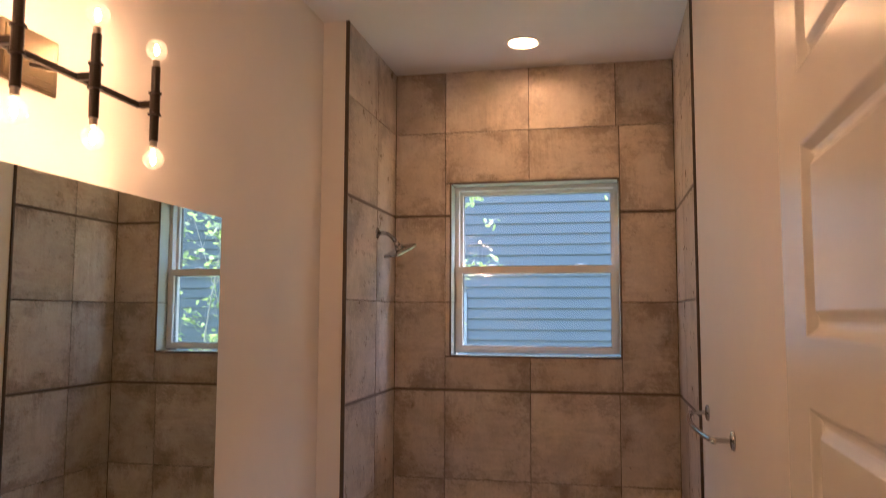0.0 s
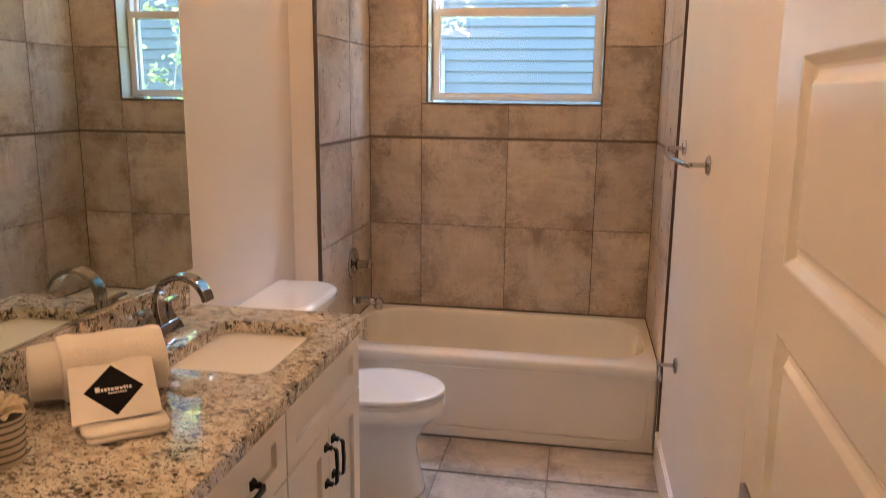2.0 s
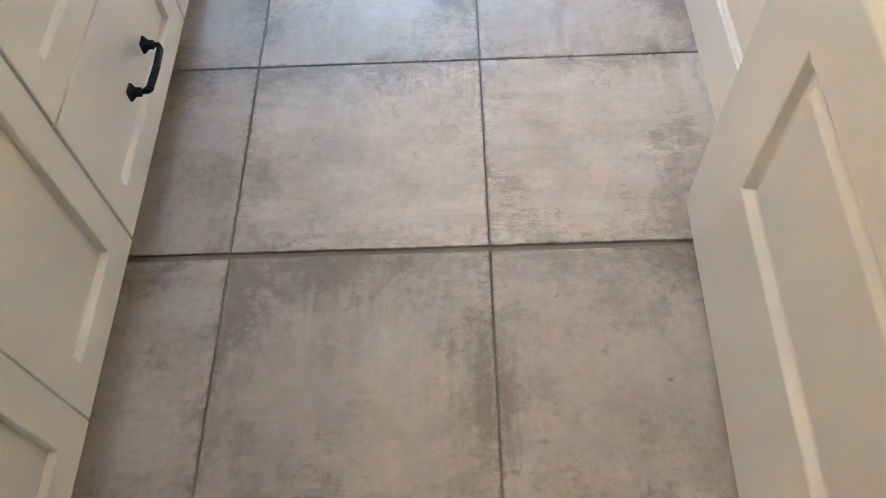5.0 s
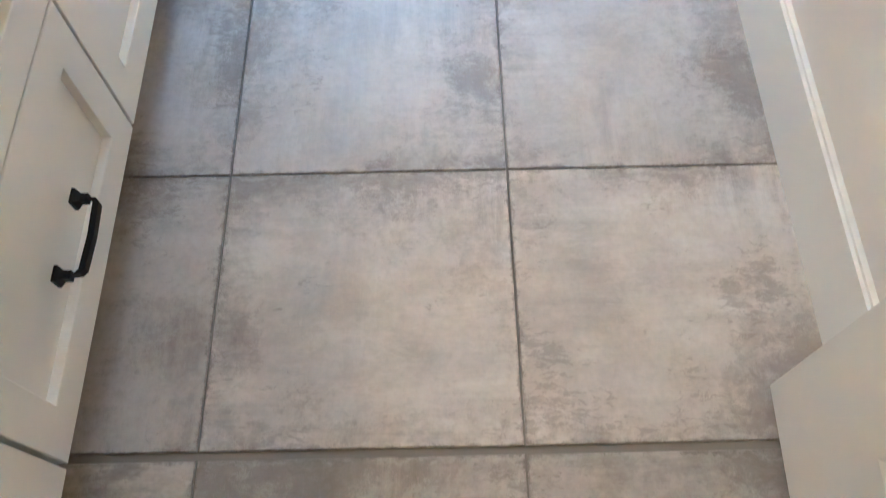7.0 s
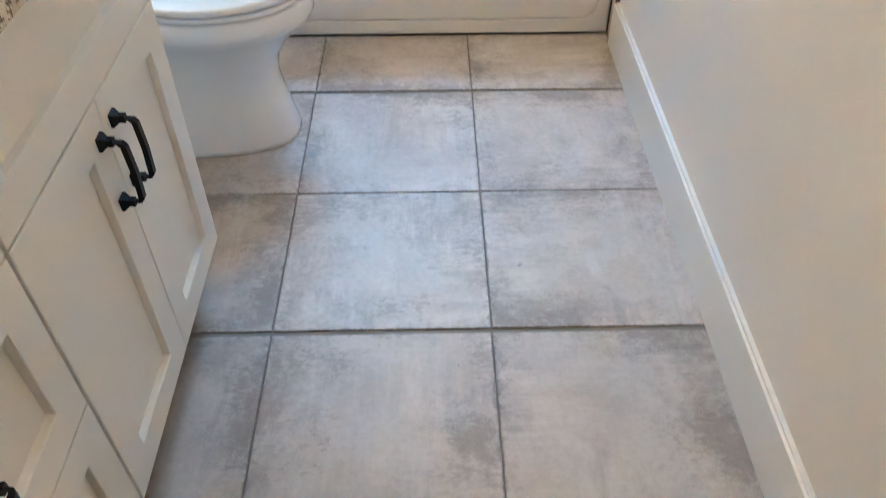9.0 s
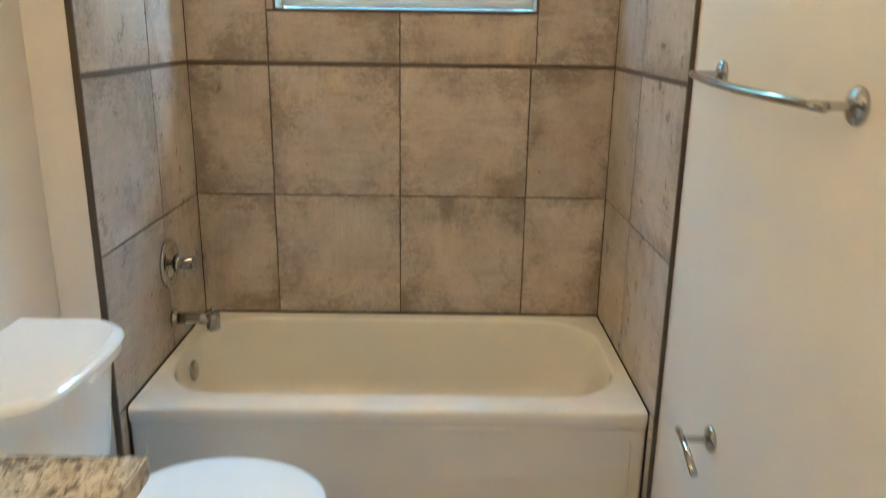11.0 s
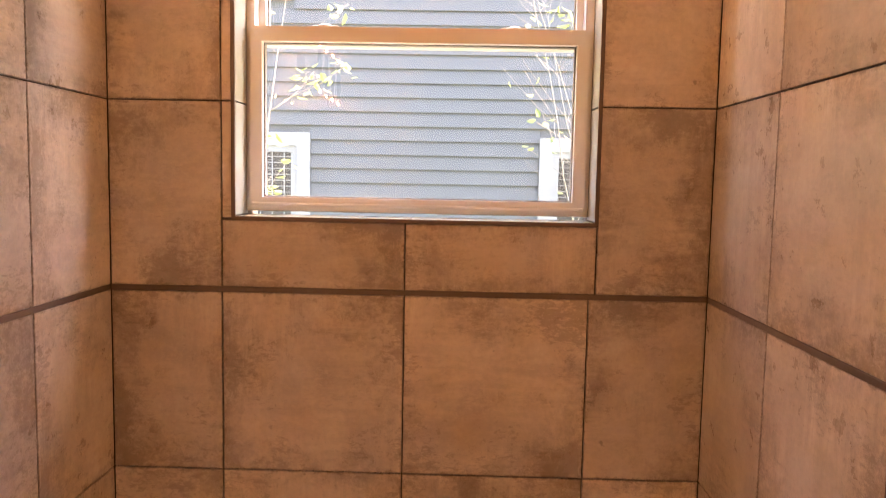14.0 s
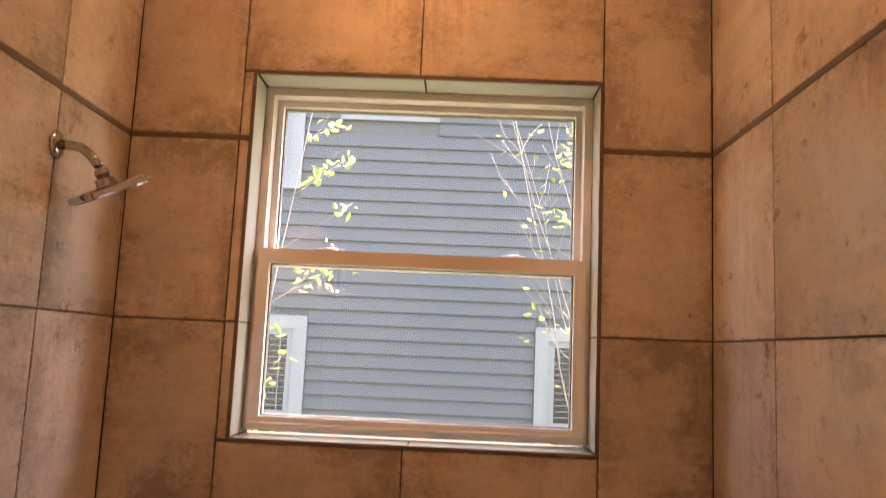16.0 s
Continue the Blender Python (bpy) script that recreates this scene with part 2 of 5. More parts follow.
M_TILE = tile_material("porcelain_tile", (0.46, 0.382, 0.302), (0.300, 0.236, 0.174), (0.60, 0.522, 0.438), 0.28)
M_TILE.node_tree.nodes["Principled BSDF"].inputs["Specular IOR Level"].default_value = 0.6
M_FLOORTILE = tile_material("floor_porcelain_tile", (0.45, 0.405, 0.36), (0.31, 0.27, 0.235), (0.57, 0.525, 0.485), 0.46)
M_GROUT = simple("grout", (0.115, 0.088, 0.066), 0.9, grain=0.3, scale=300)
M_FGROUT = simple("floor_grout", (0.25, 0.232, 0.205), 0.9, grain=0.3, scale=300)
# slight green of the reveal is bounce light from the lawn, put into colour
M_REVEAL = simple("pale_tile_green_bounce", (0.48, 0.51, 0.445), 0.25, vary=0.03)
M_BAND = simple("trim_strip", (0.13, 0.095, 0.07), 0.45, grain=0.1, scale=200)
M_EDGE = simple("edge_trim", (0.11, 0.083, 0.062), 0.4, metal=0.4)
M_WALL = simple("wall_paint", (0.85, 0.805, 0.745), 0.52, grain=0.10, scale=420, vary=0.02)
M_CEIL = simple("ceiling_paint", (0.83, 0.82, 0.795), 0.8, grain=0.12, scale=260, vary=0.02)
M_TRIM = simple("trim_paint", (0.85, 0.84, 0.81), 0.32, vary=0.015)
M_DOOR = simple("door_paint", (0.85, 0.835, 0.80), 0.25, grain=0.03, scale=180, vary=0.02, sheen=0.6)
M_CAB = simple("cabinet_paint", (0.86, 0.845, 0.80), 0.36, vary=0.015)
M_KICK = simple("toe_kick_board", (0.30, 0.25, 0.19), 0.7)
M_GRANITE = granite_material()
M_PORC = simple("white_porcelain", (0.89, 0.89, 0.89), 0.05, coat=0.6, vary=0.01)
M_TUB = simple("tub_enamel", (0.86, 0.83, 0.755), 0.03, coat=0.8, vary=0.01)
M_SINK = simple("sink_porcelain", (0.58, 0.49, 0.36), 0.03, coat=0.8, vary=0.01)
M_CHROME = simple("chrome", (0.47, 0.465, 0.46), 0.03, metal=1.0, vary=0.02)
M_NICKEL = simple("brushed_nickel", (0.25, 0.225, 0.195), 0.30, metal=1.0)
M_BLACK = simple("black_iron", (0.004, 0.004, 0.0045), 0.45, sheen=0.22, grain=0.15, scale=150)
M_BRONZE = simple("dark_bronze", (0.020, 0.014, 0.010), 0.38, metal=0.3, sheen=0.3, grain=0.1, scale=120, vary=0.2)
M_PLATE = simple("antique_brass", (0.20, 0.155, 0.10), 0.34, metal=1.0, vary=0.15)
M_MIRROR, _nt, _p = material("mirror_glass")
_p.inputs["Base Color"].default_value = (0.68, 0.735, 0.685, 1)
_p.inputs["Metallic"].default_value = 1.0
_p.inputs["Roughness"].default_value = 0.0
M_VINYL = simple("window_vinyl", (0.66, 0.64, 0.61), 0.35, vary=0.015)
M_GASKET = simple("glazing_gasket", (0.22, 0.22, 0.21), 0.7)
M_GLASS = glass_material("window_glass", 0.04)
M_BULB = glass_material("bulb_glass", 0.10)
_nt = M_BULB.node_tree
# faint translucence makes the whole clear globe glow, standing in for lens bloom
_bloom = put(_nt, "BsdfTranslucent", Color=(0.9, 0.87, 0.82, 1))
_mix = put(_nt, "MixShader", Fac=0.02)
_last = _nt.nodes["Material Output"].inputs["Surface"].links[0].from_socket
_nt.links.new(_last, _mix.inputs[1])
_nt.links.new(_bloom.outputs[0], _mix.inputs[2])
_nt.links.new(_mix.outputs[0], _nt.nodes["Material Output"].inputs["Surface"])
M_FILAMENT = glow_material("bulb_glow", LAMP, 78.0)
M_CAN = glow_material("downlight_glow", (1.0, 0.53, 0.22), 14.0)
M_TOWEL = simple("terry_cotton", (0.89, 0.85, 0.775), 0.95, grain=1.0, scale=190, vary=0.04)
M_CARD = simple("white_card", (0.82, 0.78, 0.72), 0.6, vary=0.01)
M_INK = simple("black_ink", (0.004, 0.004, 0.004), 0.7, sheen=0.1)
M_PETAL = simple("cream_petal", (0.88, 0.77, 0.56), 0.7, grain=0.2, scale=200)
M_POT = simple("pot_cream", (0.62, 0.54, 0.44), 0.5)
M_POTLINE = simple("pot_stripe", (0.07, 0.055, 0.045), 0.5)
M_SIDING = simple("vinyl_siding", (0.073, 0.085, 0.088), 0.6, vary=0.03)
M_OUTTRIM = simple("outdoor_trim", (0.185, 0.206, 0.215), 0.5)
M_DARKGLASS = simple("dark_pane", (0.012, 0.013, 0.015), 0.3, coat=0.0)
M_GROUND = simple("lawn_soil", (0.20, 0.22, 0.10), 0.95, grain=0.8, scale=40, vary=0.3)
M_ROOF = simple("shingle_roof", (0.10, 0.10, 0.105), 0.9, grain=0.5, scale=60)
M_BARK = simple("bark", (0.30, 0.27, 0.23), 0.85, grain=0.6, scale=90, vary=0.25)
M_LEAF = leaf_material("leaves", (0.07, 0.14, 0.03), (0.26, 0.32, 0.15))
M_CARPET = simple("hall_floor", (0.33, 0.29, 0.25), 0.9, grain=0.4, scale=200)


# ---- mesh helpers ----
def base_of(ob):
    v = Vector((0, 0, 0))
    while ob is not None:
        v += ob.location
        ob = ob.parent
    return v


def thing(name, loc, label, category, group="", kind=""):
    ob = new(name)
    ob.location = loc
    ob.empty_display_size = 0.05
    return tagged(ob, label, category, group, kind)


def link(name, bm, mat, smooth=False):
    me = bpy.data.meshes.new(name)
    bm.to_mesh(me)
    bm.free()
    me.materials.append(mat)
    if smooth:
        me.polygons.foreach_set("use_smooth", [True] * len(me.polygons))
    return new(name, me)


def part(name, bm, mat, parent, label="", smooth=False):
    """One bmesh in world places becomes one mesh object under a thing or under a part."""
    bmesh.ops.translate(bm, verts=bm.verts, vec=-base_of(parent))
    ob = link(name, bm, mat, smooth)
    ob.parent = parent
    if label:
        ob["label"] = label
    return ob


def structure(name, bm, mat, label, category):
    return tagged(link(name, bm, mat), label, category, kind="structure")


def box(x0, y0, z0, x1, y1, z1, r=0.0, seg=2, bm=None):
    bm = bm or bmesh.new()
    m = pose((x0 + x1) / 2, (y0 + y1) / 2, (z0 + z1) / 2) @ Matrix.Diagonal((abs(x1 - x0), abs(y1 - y0), abs(z1 - z0), 1))
    made = bmesh.ops.create_cube(bm, size=1, matrix=m)
    if r:
        es = list({e for v in made["verts"] for e in v.link_edges})
        bmesh.ops.bevel(bm, geom=es, offset=r, segments=seg, profile=0.5, affect="EDGES", clamp_overlap=True)
    return bm


def rrect(cx, cy, hx, hy, r, z, n=6):
    """Closed loop of a rounded rectangle in the plane at z."""
    out = []
    for k, (sx, sy) in enumerate(((1, 1), (-1, 1), (-1, -1), (1, -1))):
        for i in range(n + 1):
            a = (k + i / n) * math.pi / 2
            out.append((cx + sx * (hx - r) + r * math.cos(a), cy + sy * (hy - r) + r * math.sin(a), z))
    return out


def loft(loops, cap0=True, cap1=True, bm=None):
    bm = bm or bmesh.new()
    rows = [[bm.verts.new(p) for p in lp] for lp in loops]
    for a, b in zip(rows, rows[1:]):
        for i in range(len(a)):
            j = (i + 1) % len(a)
            bm.faces.new((a[i], a[j], b[j], b[i]))
    if cap0:
        bm.faces.new(rows[0][::-1])
    if cap1:
        bm.faces.new(rows[-1])
    bmesh.ops.recalc_face_normals(bm, faces=bm.faces)
    return bm


def lathe(profile, m=Matrix.Identity(4), n=24, bm=None):
    """Turns (radius, height) pairs round z, then places by m."""
    loops = [[m @ Vector((r * math.cos(2 * math.pi * i / n), r * math.sin(2 * math.pi * i / n), h)) for i in range(n)] for r, h in profile]
    return loft(loops, True, True, bm)


def tube(points, radius, n=12, bm=None, flat=1.0):
    """Round bar along points; radius may be a list; flat squeezes it across its local up."""
    pts = [Vector(p) for p in points]
    rad = radius if isinstance(radius, (list, tuple)) else [radius] * len(pts)
    loops, up = [], None
    for i, p in enumerate(pts):
        d = (pts[min(i + 1, len(pts) - 1)] - pts[max(i - 1, 0)]).normalized()
        if up is None:
            up = Vector((0, 0, 1)) if abs(d.z) < 0.9 else Vector((1, 0, 0))
        s = d.cross(up).normalized()
        up = s.cross(d).normalized()
        loops.append([p + rad[i] * (s * math.cos(2 * math.pi * k / n) + up * flat * math.sin(2 * math.pi * k / n)) for k in range(n)])
    return loft(loops, True, True, bm)


def slab(outer, holes, axis, a0, a1):
    """Plate with holes: 2D loops in the other two axes, extruded from a0 to a1 along axis."""
    bm = bmesh.new()

    def at(u, v):
        return {"x": (a0, u, v), "y": (u, a0, v), "z": (u, v, a0)}[axis]
    edges = []
    for lp in (outer, *holes):
        vs = [bm.verts.new(at(*p)) for p in lp]
        edges += [bm.edges.new((vs[i], vs[(i + 1) % len(vs)])) for i in range(len(vs))]
    bmesh.ops.triangle_fill(bm, use_beauty=True, use_dissolve=False, edges=edges)
    ext = bmesh.ops.extrude_face_region(bm, geom=list(bm.faces))
    vec = {"x": (a1 - a0, 0, 0), "y": (0, a1 - a0, 0), "z": (0, 0, a1 - a0)}[axis]
    bmesh.ops.translate(bm, verts=[g for g in ext["geom"] if isinstance(g, bmesh.types.BMVert)], vec=vec)
    bmesh.ops.recalc_face_normals(bm, faces=bm.faces)
    return bm


def rect(u0, v0, u1, v1):
    return [(u0, v0), (u1, v0), (u1, v1), (u0, v1)]


def disc_pose(p, d):
    """Pose whose z runs along d, at p."""
    return Matrix.Translation(p) @ Vector(d).to_track_quat("Z", "Y").to_matrix().to_4x4()


# ---- the shell of the rooms ----
floor = structure("floor", box(-0.30, -1.60, -0.12, 1.70, YB + 0.02, -0.0045), M_FGROUT, "grey-brown porcelain tile floor with dark grout joints", "floor")
wall_left = structure("wall_left", box(XL - 0.12, YE, 0, XL, YF + 0.004, ZC), M_WALL, "warm white painted drywall behind the vanity and toilet", "wall")
wall_jog = structure("wall_alcove_left", box(XL - 0.12, YF + 0.006, 0, AX0 - TT, YB + TT, ZC), M_WALL, "short white painted wall return beside the tub alcove", "wall")
wall_right = structure("wall_right", box(XR, YE, 0, XR + 0.12, YF - 0.002, ZC), M_WALL, "warm white painted drywall with towel bar", "wall")
wall_alcr = structure("wall_alcove_right", box(AX1 + TT, YF, 0, XR + 0.12, YB + TT, ZC), M_GROUT, "tiled side wall of the tub alcove", "wall")
wall_alcl = structure("wall_alcove_tiled", box(AX0 - TT + 0.001, YF + 0.008, 0, AX0 - TT + 0.003, YB + TT, ZC), M_GROUT, "tiled shower wall with chrome fittings", "wall")
wall_back = structure("wall_back", slab(rect(XL - 0.12, -0.6, XR + 0.12, ZC + 0.2), [rect(WX0 - TT, WZ0 - TT, WX1 + TT, WZ1 + TT)], "y", YB + TT, YB + 0.24), M_GROUT, "tiled back wall of the tub alcove round a window", "wall")
ceiling = structure("ceiling", slab(rect(-0.30, -1.60, 1.70, YB + 0.02), [[(0.753 + 0.075 * math.cos(a * math.pi / 16), 3.915 + 0.075 * math.sin(a * math.pi / 16)) for a in range(32)]], "z", ZC, ZC + 0.12), M_CEIL, "flat white painted ceiling", "ceiling")
DX0, DX1, DZ = 0.55, 1.372, 2.46
wall_entry = structure("wall_entry", slab([(XL - 0.12, 0), (DX0, 0), (DX0, DZ), (DX1, DZ), (DX1, 0), (XR + 0.12, 0), (XR + 0.12, ZC), (XL - 0.12, ZC)], [], "y", YE - 0.12, YE), M_WALL, "white painted entry wall with a door opening", "wall")
hall_back = structure("wall_hall_back", box(-0.30, -1.60, 0, 1.70, -1.48, ZC), M_WALL, "plain white hallway wall", "wall")
hall_l = structure("wall_hall_left", box(-0.30, -1.479, 0, -0.20, YE - 0.121, ZC), M_WALL, "plain white hallway wall", "wall")
hall_r = structure("wall_hall_right", box(1.60, -1.479, 0, 1.70, YE - 0.121, ZC), M_WALL, "plain white hallway wall", "wall")


def baseboard(name, x0, y0, x1, y1, h, out):
    """Flat board with an eased top edge; out is the side that faces the room."""
    bm = box(x0, y0, 0, x1, y1, h)
    es = [e for e in bm.edges if all(v.co.z > h - 1e-4 for v in e.verts) and all(abs((v.co.x if out in "+x-x" else v.co.y) - (x0 if out == "-x" else x1 if out == "+x" else y0)) < 1e-5 for v in e.verts)]
    bmesh.ops.bevel(bm, geom=es, offset=0.006, segments=2, affect="EDGES")
    return structure(name, bm, M_TRIM, "white painted flat baseboard along the wall", "baseboard")


baseboard("baseboard_right", XR - 0.016, YE + 0.02, XR - 0.001, YF - 0.002, 0.142, "-x")
baseboard("baseboard_left", XL + 0.001, 2.50, XL + 0.016, YF - 0.002, 0.142, "+x")
baseboard("baseboard_jog", XL + 0.018, YF - 0.012, AX0 - 0.022, YF + 0.003, 0.142, "-y")

# casing and jamb of the entry door
for nm, bx in (("trim_jamb_left", (DX0, YE - 0.125, 0, DX0 + 0.018, YE + 0.004, DZ)), ("trim_jamb_right", (DX1 - 0.004, YE - 0.125, 0, DX1 + 0.016, YE + 0.004, DZ)),
               ("trim_jamb_head", (DX0, YE - 0.125, DZ - 0.018, DX1, YE + 0.004, DZ + 0.002)), ("trim_casing_left", (DX0 - 0.075, YE + 0.005, 0, DX0 - 0.002, YE + 0.022, DZ + 0.075)),
               ("trim_casing_head", (DX0, YE + 0.005, DZ + 0.004, DX1 + 0.07, YE + 0.022, DZ + 0.075))):
    structure(nm, box(*bx, 0.003), M_TRIM, "white painted door frame board", "trim")

# dark metal edges where tile meets paint
structure("trim_tile_edge_left", box(AX0 - TT - 0.004, YF - 0.004, 0, AX0 + 0.003, YF + 0.007, ZC, 0.002), M_EDGE, "thin dark bronze tile edge strip", "trim")
structure("trim_tile_edge_right", box(AX1 - 0.003, YF - 0.006, 0, XR + 0.004, YF + 0.006, ZC, 0.002), M_EDGE, "thin dark bronze tile edge strip", "trim")
# accent strips in the two wide joints
for zb in (ROWS_Z[2], ROWS_Z[4]):
    structure("trim_band_left", box(AX0 - 0.006, YF + 0.008, zb - 0.007, AX0 + 0.001, YB - 0.002, zb + 0.007, 0.002), M_BAND, "narrow brown strip in the wide tile joint", "trim")
    structure("trim_band_right", box(AX1 - 0.001, YF + 0.008, zb - 0.007, AX1 + 0.006, YB - 0.002, zb + 0.007, 0.002), M_BAND, "narrow brown strip in the wide tile joint", "trim")
    if zb < WZ0:
        structure("trim_band_back", box(AX0, YB - 0.001, zb - 0.007, AX1, YB + 0.006, zb + 0.007, 0.002), M_BAND, "narrow brown strip in the wide tile joint", "trim")
    else:
        for xa, xb in ((AX0, WX0 - 0.012), (WX1 + 0.012, AX1)):
            structure("trim_band_back", box(xa, YB - 0.001, zb - 0.007, xb, YB + 0.006, zb + 0.007, 0.002), M_BAND, "narrow brown strip in the wide tile joint", "trim")
# metal edge round the window opening
for bx in ((WX0 - 0.010, YB - 0.002, WZ0 - 0.010, WX0 - 0.001, YB + 0.008, WZ1 + 0.010), (WX1 + 0.001, YB - 0.002, WZ0 - 0.010, WX1 + 0.010, YB + 0.008, WZ1 + 0.010),
           (WX0 - 0.001, YB - 0.002, WZ0 - 0.010, WX1 + 0.001, YB + 0.008, WZ0 - 0.001), (WX0 - 0.001, YB - 0.002, WZ1 + 0.001, WX1 + 0.001, YB + 0.008, WZ1 + 0.010)):
    structure("trim_window_edge", box(*bx), M_BAND, "thin brown tile edge strip round the window", "trim")

# ---- window ----
def build_window():
    w = thing("window_1", ((WX0 + WX1) / 2, YB + 0.10, WZ0), "white vinyl double-hung window in the tiled wall, closed", "window", kind="structure")
    y0, y1 = YB + 0.102, YB + 0.20
    f = 0.022
    out = rect(WX0 + 0.001, WZ0 + 0.009, WX1 - 0.001, WZ1 - 0.001)
    part("window_frame", slab(out, [rect(WX0 + f, WZ0 + 0.009 + f * 0.8, WX1 - f, WZ1 - f)], "y", y0, y1), M_VINYL, w)
    zm = 1.978
    # upper sash, set further out
    a = (WX0 + f - 0.002, zm - 0.018, WX1 - f + 0.002, WZ1 - f + 0.002)
    up = part("upper_sash", slab(rect(*a), [rect(a[0] + 0.019, a[1] + 0.030, a[2] - 0.019, a[3] - 0.019)], "y", y0 + 0.045, y0 + 0.085), M_VINYL, w)
    p = part("pane", box(a[0] + 0.018, y0 + 0.063, a[1] + 0.026, a[2] - 0.018, y0 + 0.067, a[3] - 0.018), M_GLASS, up, "clear window glass")
    p.visible_shadow = False
    part("gasket", slab(rect(a[0] + 0.0185, a[1] + 0.0295, a[2] - 0.0185, a[3] - 0.0185), [rect(a[0] + 0.0225, a[1] + 0.0335, a[2] - 0.0225, a[3] - 0.0225)], "y", y0 + 0.0675, y0 + 0.086), M_GASKET, up, "dark glazing gasket")
    # lower sash, nearer the room
    b = (WX0 + 0.012, WZ0 + 0.012, WX1 - 0.012, zm + 0.022)
    lo = part("lower_sash", slab(rect(*b), [rect(b[0] + 0.031, b[1] + 0.034, b[2] - 0.031, b[3] - 0.038)], "y", y0 - 0.012, y0 + 0.028), M_VINYL, w)
    p = part("pane", box(b[0] + 0.028, y0 + 0.006, b[1] + 0.032, b[2] - 0.028, y0 + 0.010, b[3] - 0.034), M_GLASS, lo, "clear window glass")
    p.visible_shadow = False
    part("gasket", slab(rect(b[0] + 0.0305, b[1] + 0.0335, b[2] - 0.0305, b[3] - 0.0375), [rect(b[0] + 0.0345, b[1] + 0.0375, b[2] - 0.0345, b[3] - 0.0415)], "y", y0 + 0.0105, y0 + 0.029), M_GASKET, lo, "dark glazing gasket")
    part("bead", box(b[0] + 0.004, y0 - 0.020, b[1] + 0.012, b[2] - 0.004, y0 - 0.012, b[1] + 0.020, 0.002), M_VINYL, lo)
    for k in (0.22, 0.78):
        x = b[0] + (b[2] - b[0]) * k
        bm = lathe([(0.020, 0), (0.020, 0.006), (0.012, 0.010)], pose(x, y0 + 0.012, b[3]), 16)
        box(x - 0.034, y0 + 0.004, b[3], x + 0.034, y0 + 0.020, b[3] + 0.007, 0.003, bm=bm)
        part("sash_lock", bm, M_VINYL, lo)
    return w


build_window()


# ---- open door ----
def build_door():
    """Six-panel leaf swung back against the wall; built flat on x = 0, then turned on its hinge."""
    d = thing("door_1", (1.3674, 0.6774, 0.0), "white painted panel door standing open against the wall", "door", kind="structure")
    w, h, t = 0.790, 2.435, 0.035
    y0, y1 = 0.137, 0.642
    tops = (2.325, 1.964, 1.609, 1.248, 0.868, 0.510)
    bots = (2.064, 1.701, 1.341, 0.987, 0.618, 0.250)
    holes = [rect(y0, b, y1, a) for a, b in zip(tops, bots)]

    def leaf_part(name, bm, mat, parent, label=""):
        ob = link(name, bm, mat)
        ob.parent = parent
        if label:
            ob["label"] = label
        return ob
    leaf = leaf_part("leaf", slab(rect(0, 0.012, w, h), holes, "x", 0.0, t), M_DOOR, d)
    for a, b in zip(tops, bots):
        # raised field with a sloping ogee margin on both faces
        def lp(inset, x):
            return [(x, y0 + inset, b + inset), (x, y1 - inset, b + inset), (x, y1 - inset, a - inset), (x, y0 + inset, a - inset)]
        bm = loft([lp(0.0, -0.0005), lp(0.003, 0.001), lp(0.008, 0.0065), lp(0.013, 0.0115), lp(0.018, 0.0135), lp(0.022, 0.0135), lp(0.027, 0.0115), lp(0.034, 0.0055), lp(0.036, 0.0045)], False, True)
        loft([lp(0.0, t + 0.0005), lp(0.014, t - 0.010), lp(0.040, t - 0.005)], False, True, bm)
        bmesh.ops.recalc_face_normals(bm, faces=bm.faces)
        leaf_part("panel", bm, M_DOOR, leaf)
    yl, zl = w - 0.082, 0.945
    for sx in (-1, 1):
        xf = 0 if sx < 0 else t
        rose = leaf_part("rose", box(xf, yl - 0.033, zl - 0.033, xf + sx * 0.009, yl + 0.033, zl + 0.033, 0.003), M_NICKEL, d, "square satin nickel rose")
        if sx < 0:
            bm = tube([(xf - 0.008, yl, zl), (xf - 0.05, yl, zl)], 0.010, 14)
            leaf_part("spindle", bm, M_NICKEL, rose)
            leaf_part("lever_handle", box(xf - 0.064, yl - 0.108, zl - 0.011, xf - 0.046, yl + 0.012, zl + 0.011, 0.003), M_NICKEL, rose, "flat satin nickel lever")
    leaf_part("latch_plate", box(0.006, w - 0.0005, zl - 0.028, t - 0.006, w + 0.002, zl + 0.028, 0.001), M_NICKEL, d)
    for z in (0.25, 1.2, 2.15):
        leaf_part("hinge", tube([(t + 0.004, -0.006, z - 0.045), (t + 0.004, -0.006, z + 0.045)], 0.006, 10), M_NICKEL, d)
    d.rotation_euler = (0, 0, radians(-2.02))
    return d


build_door()


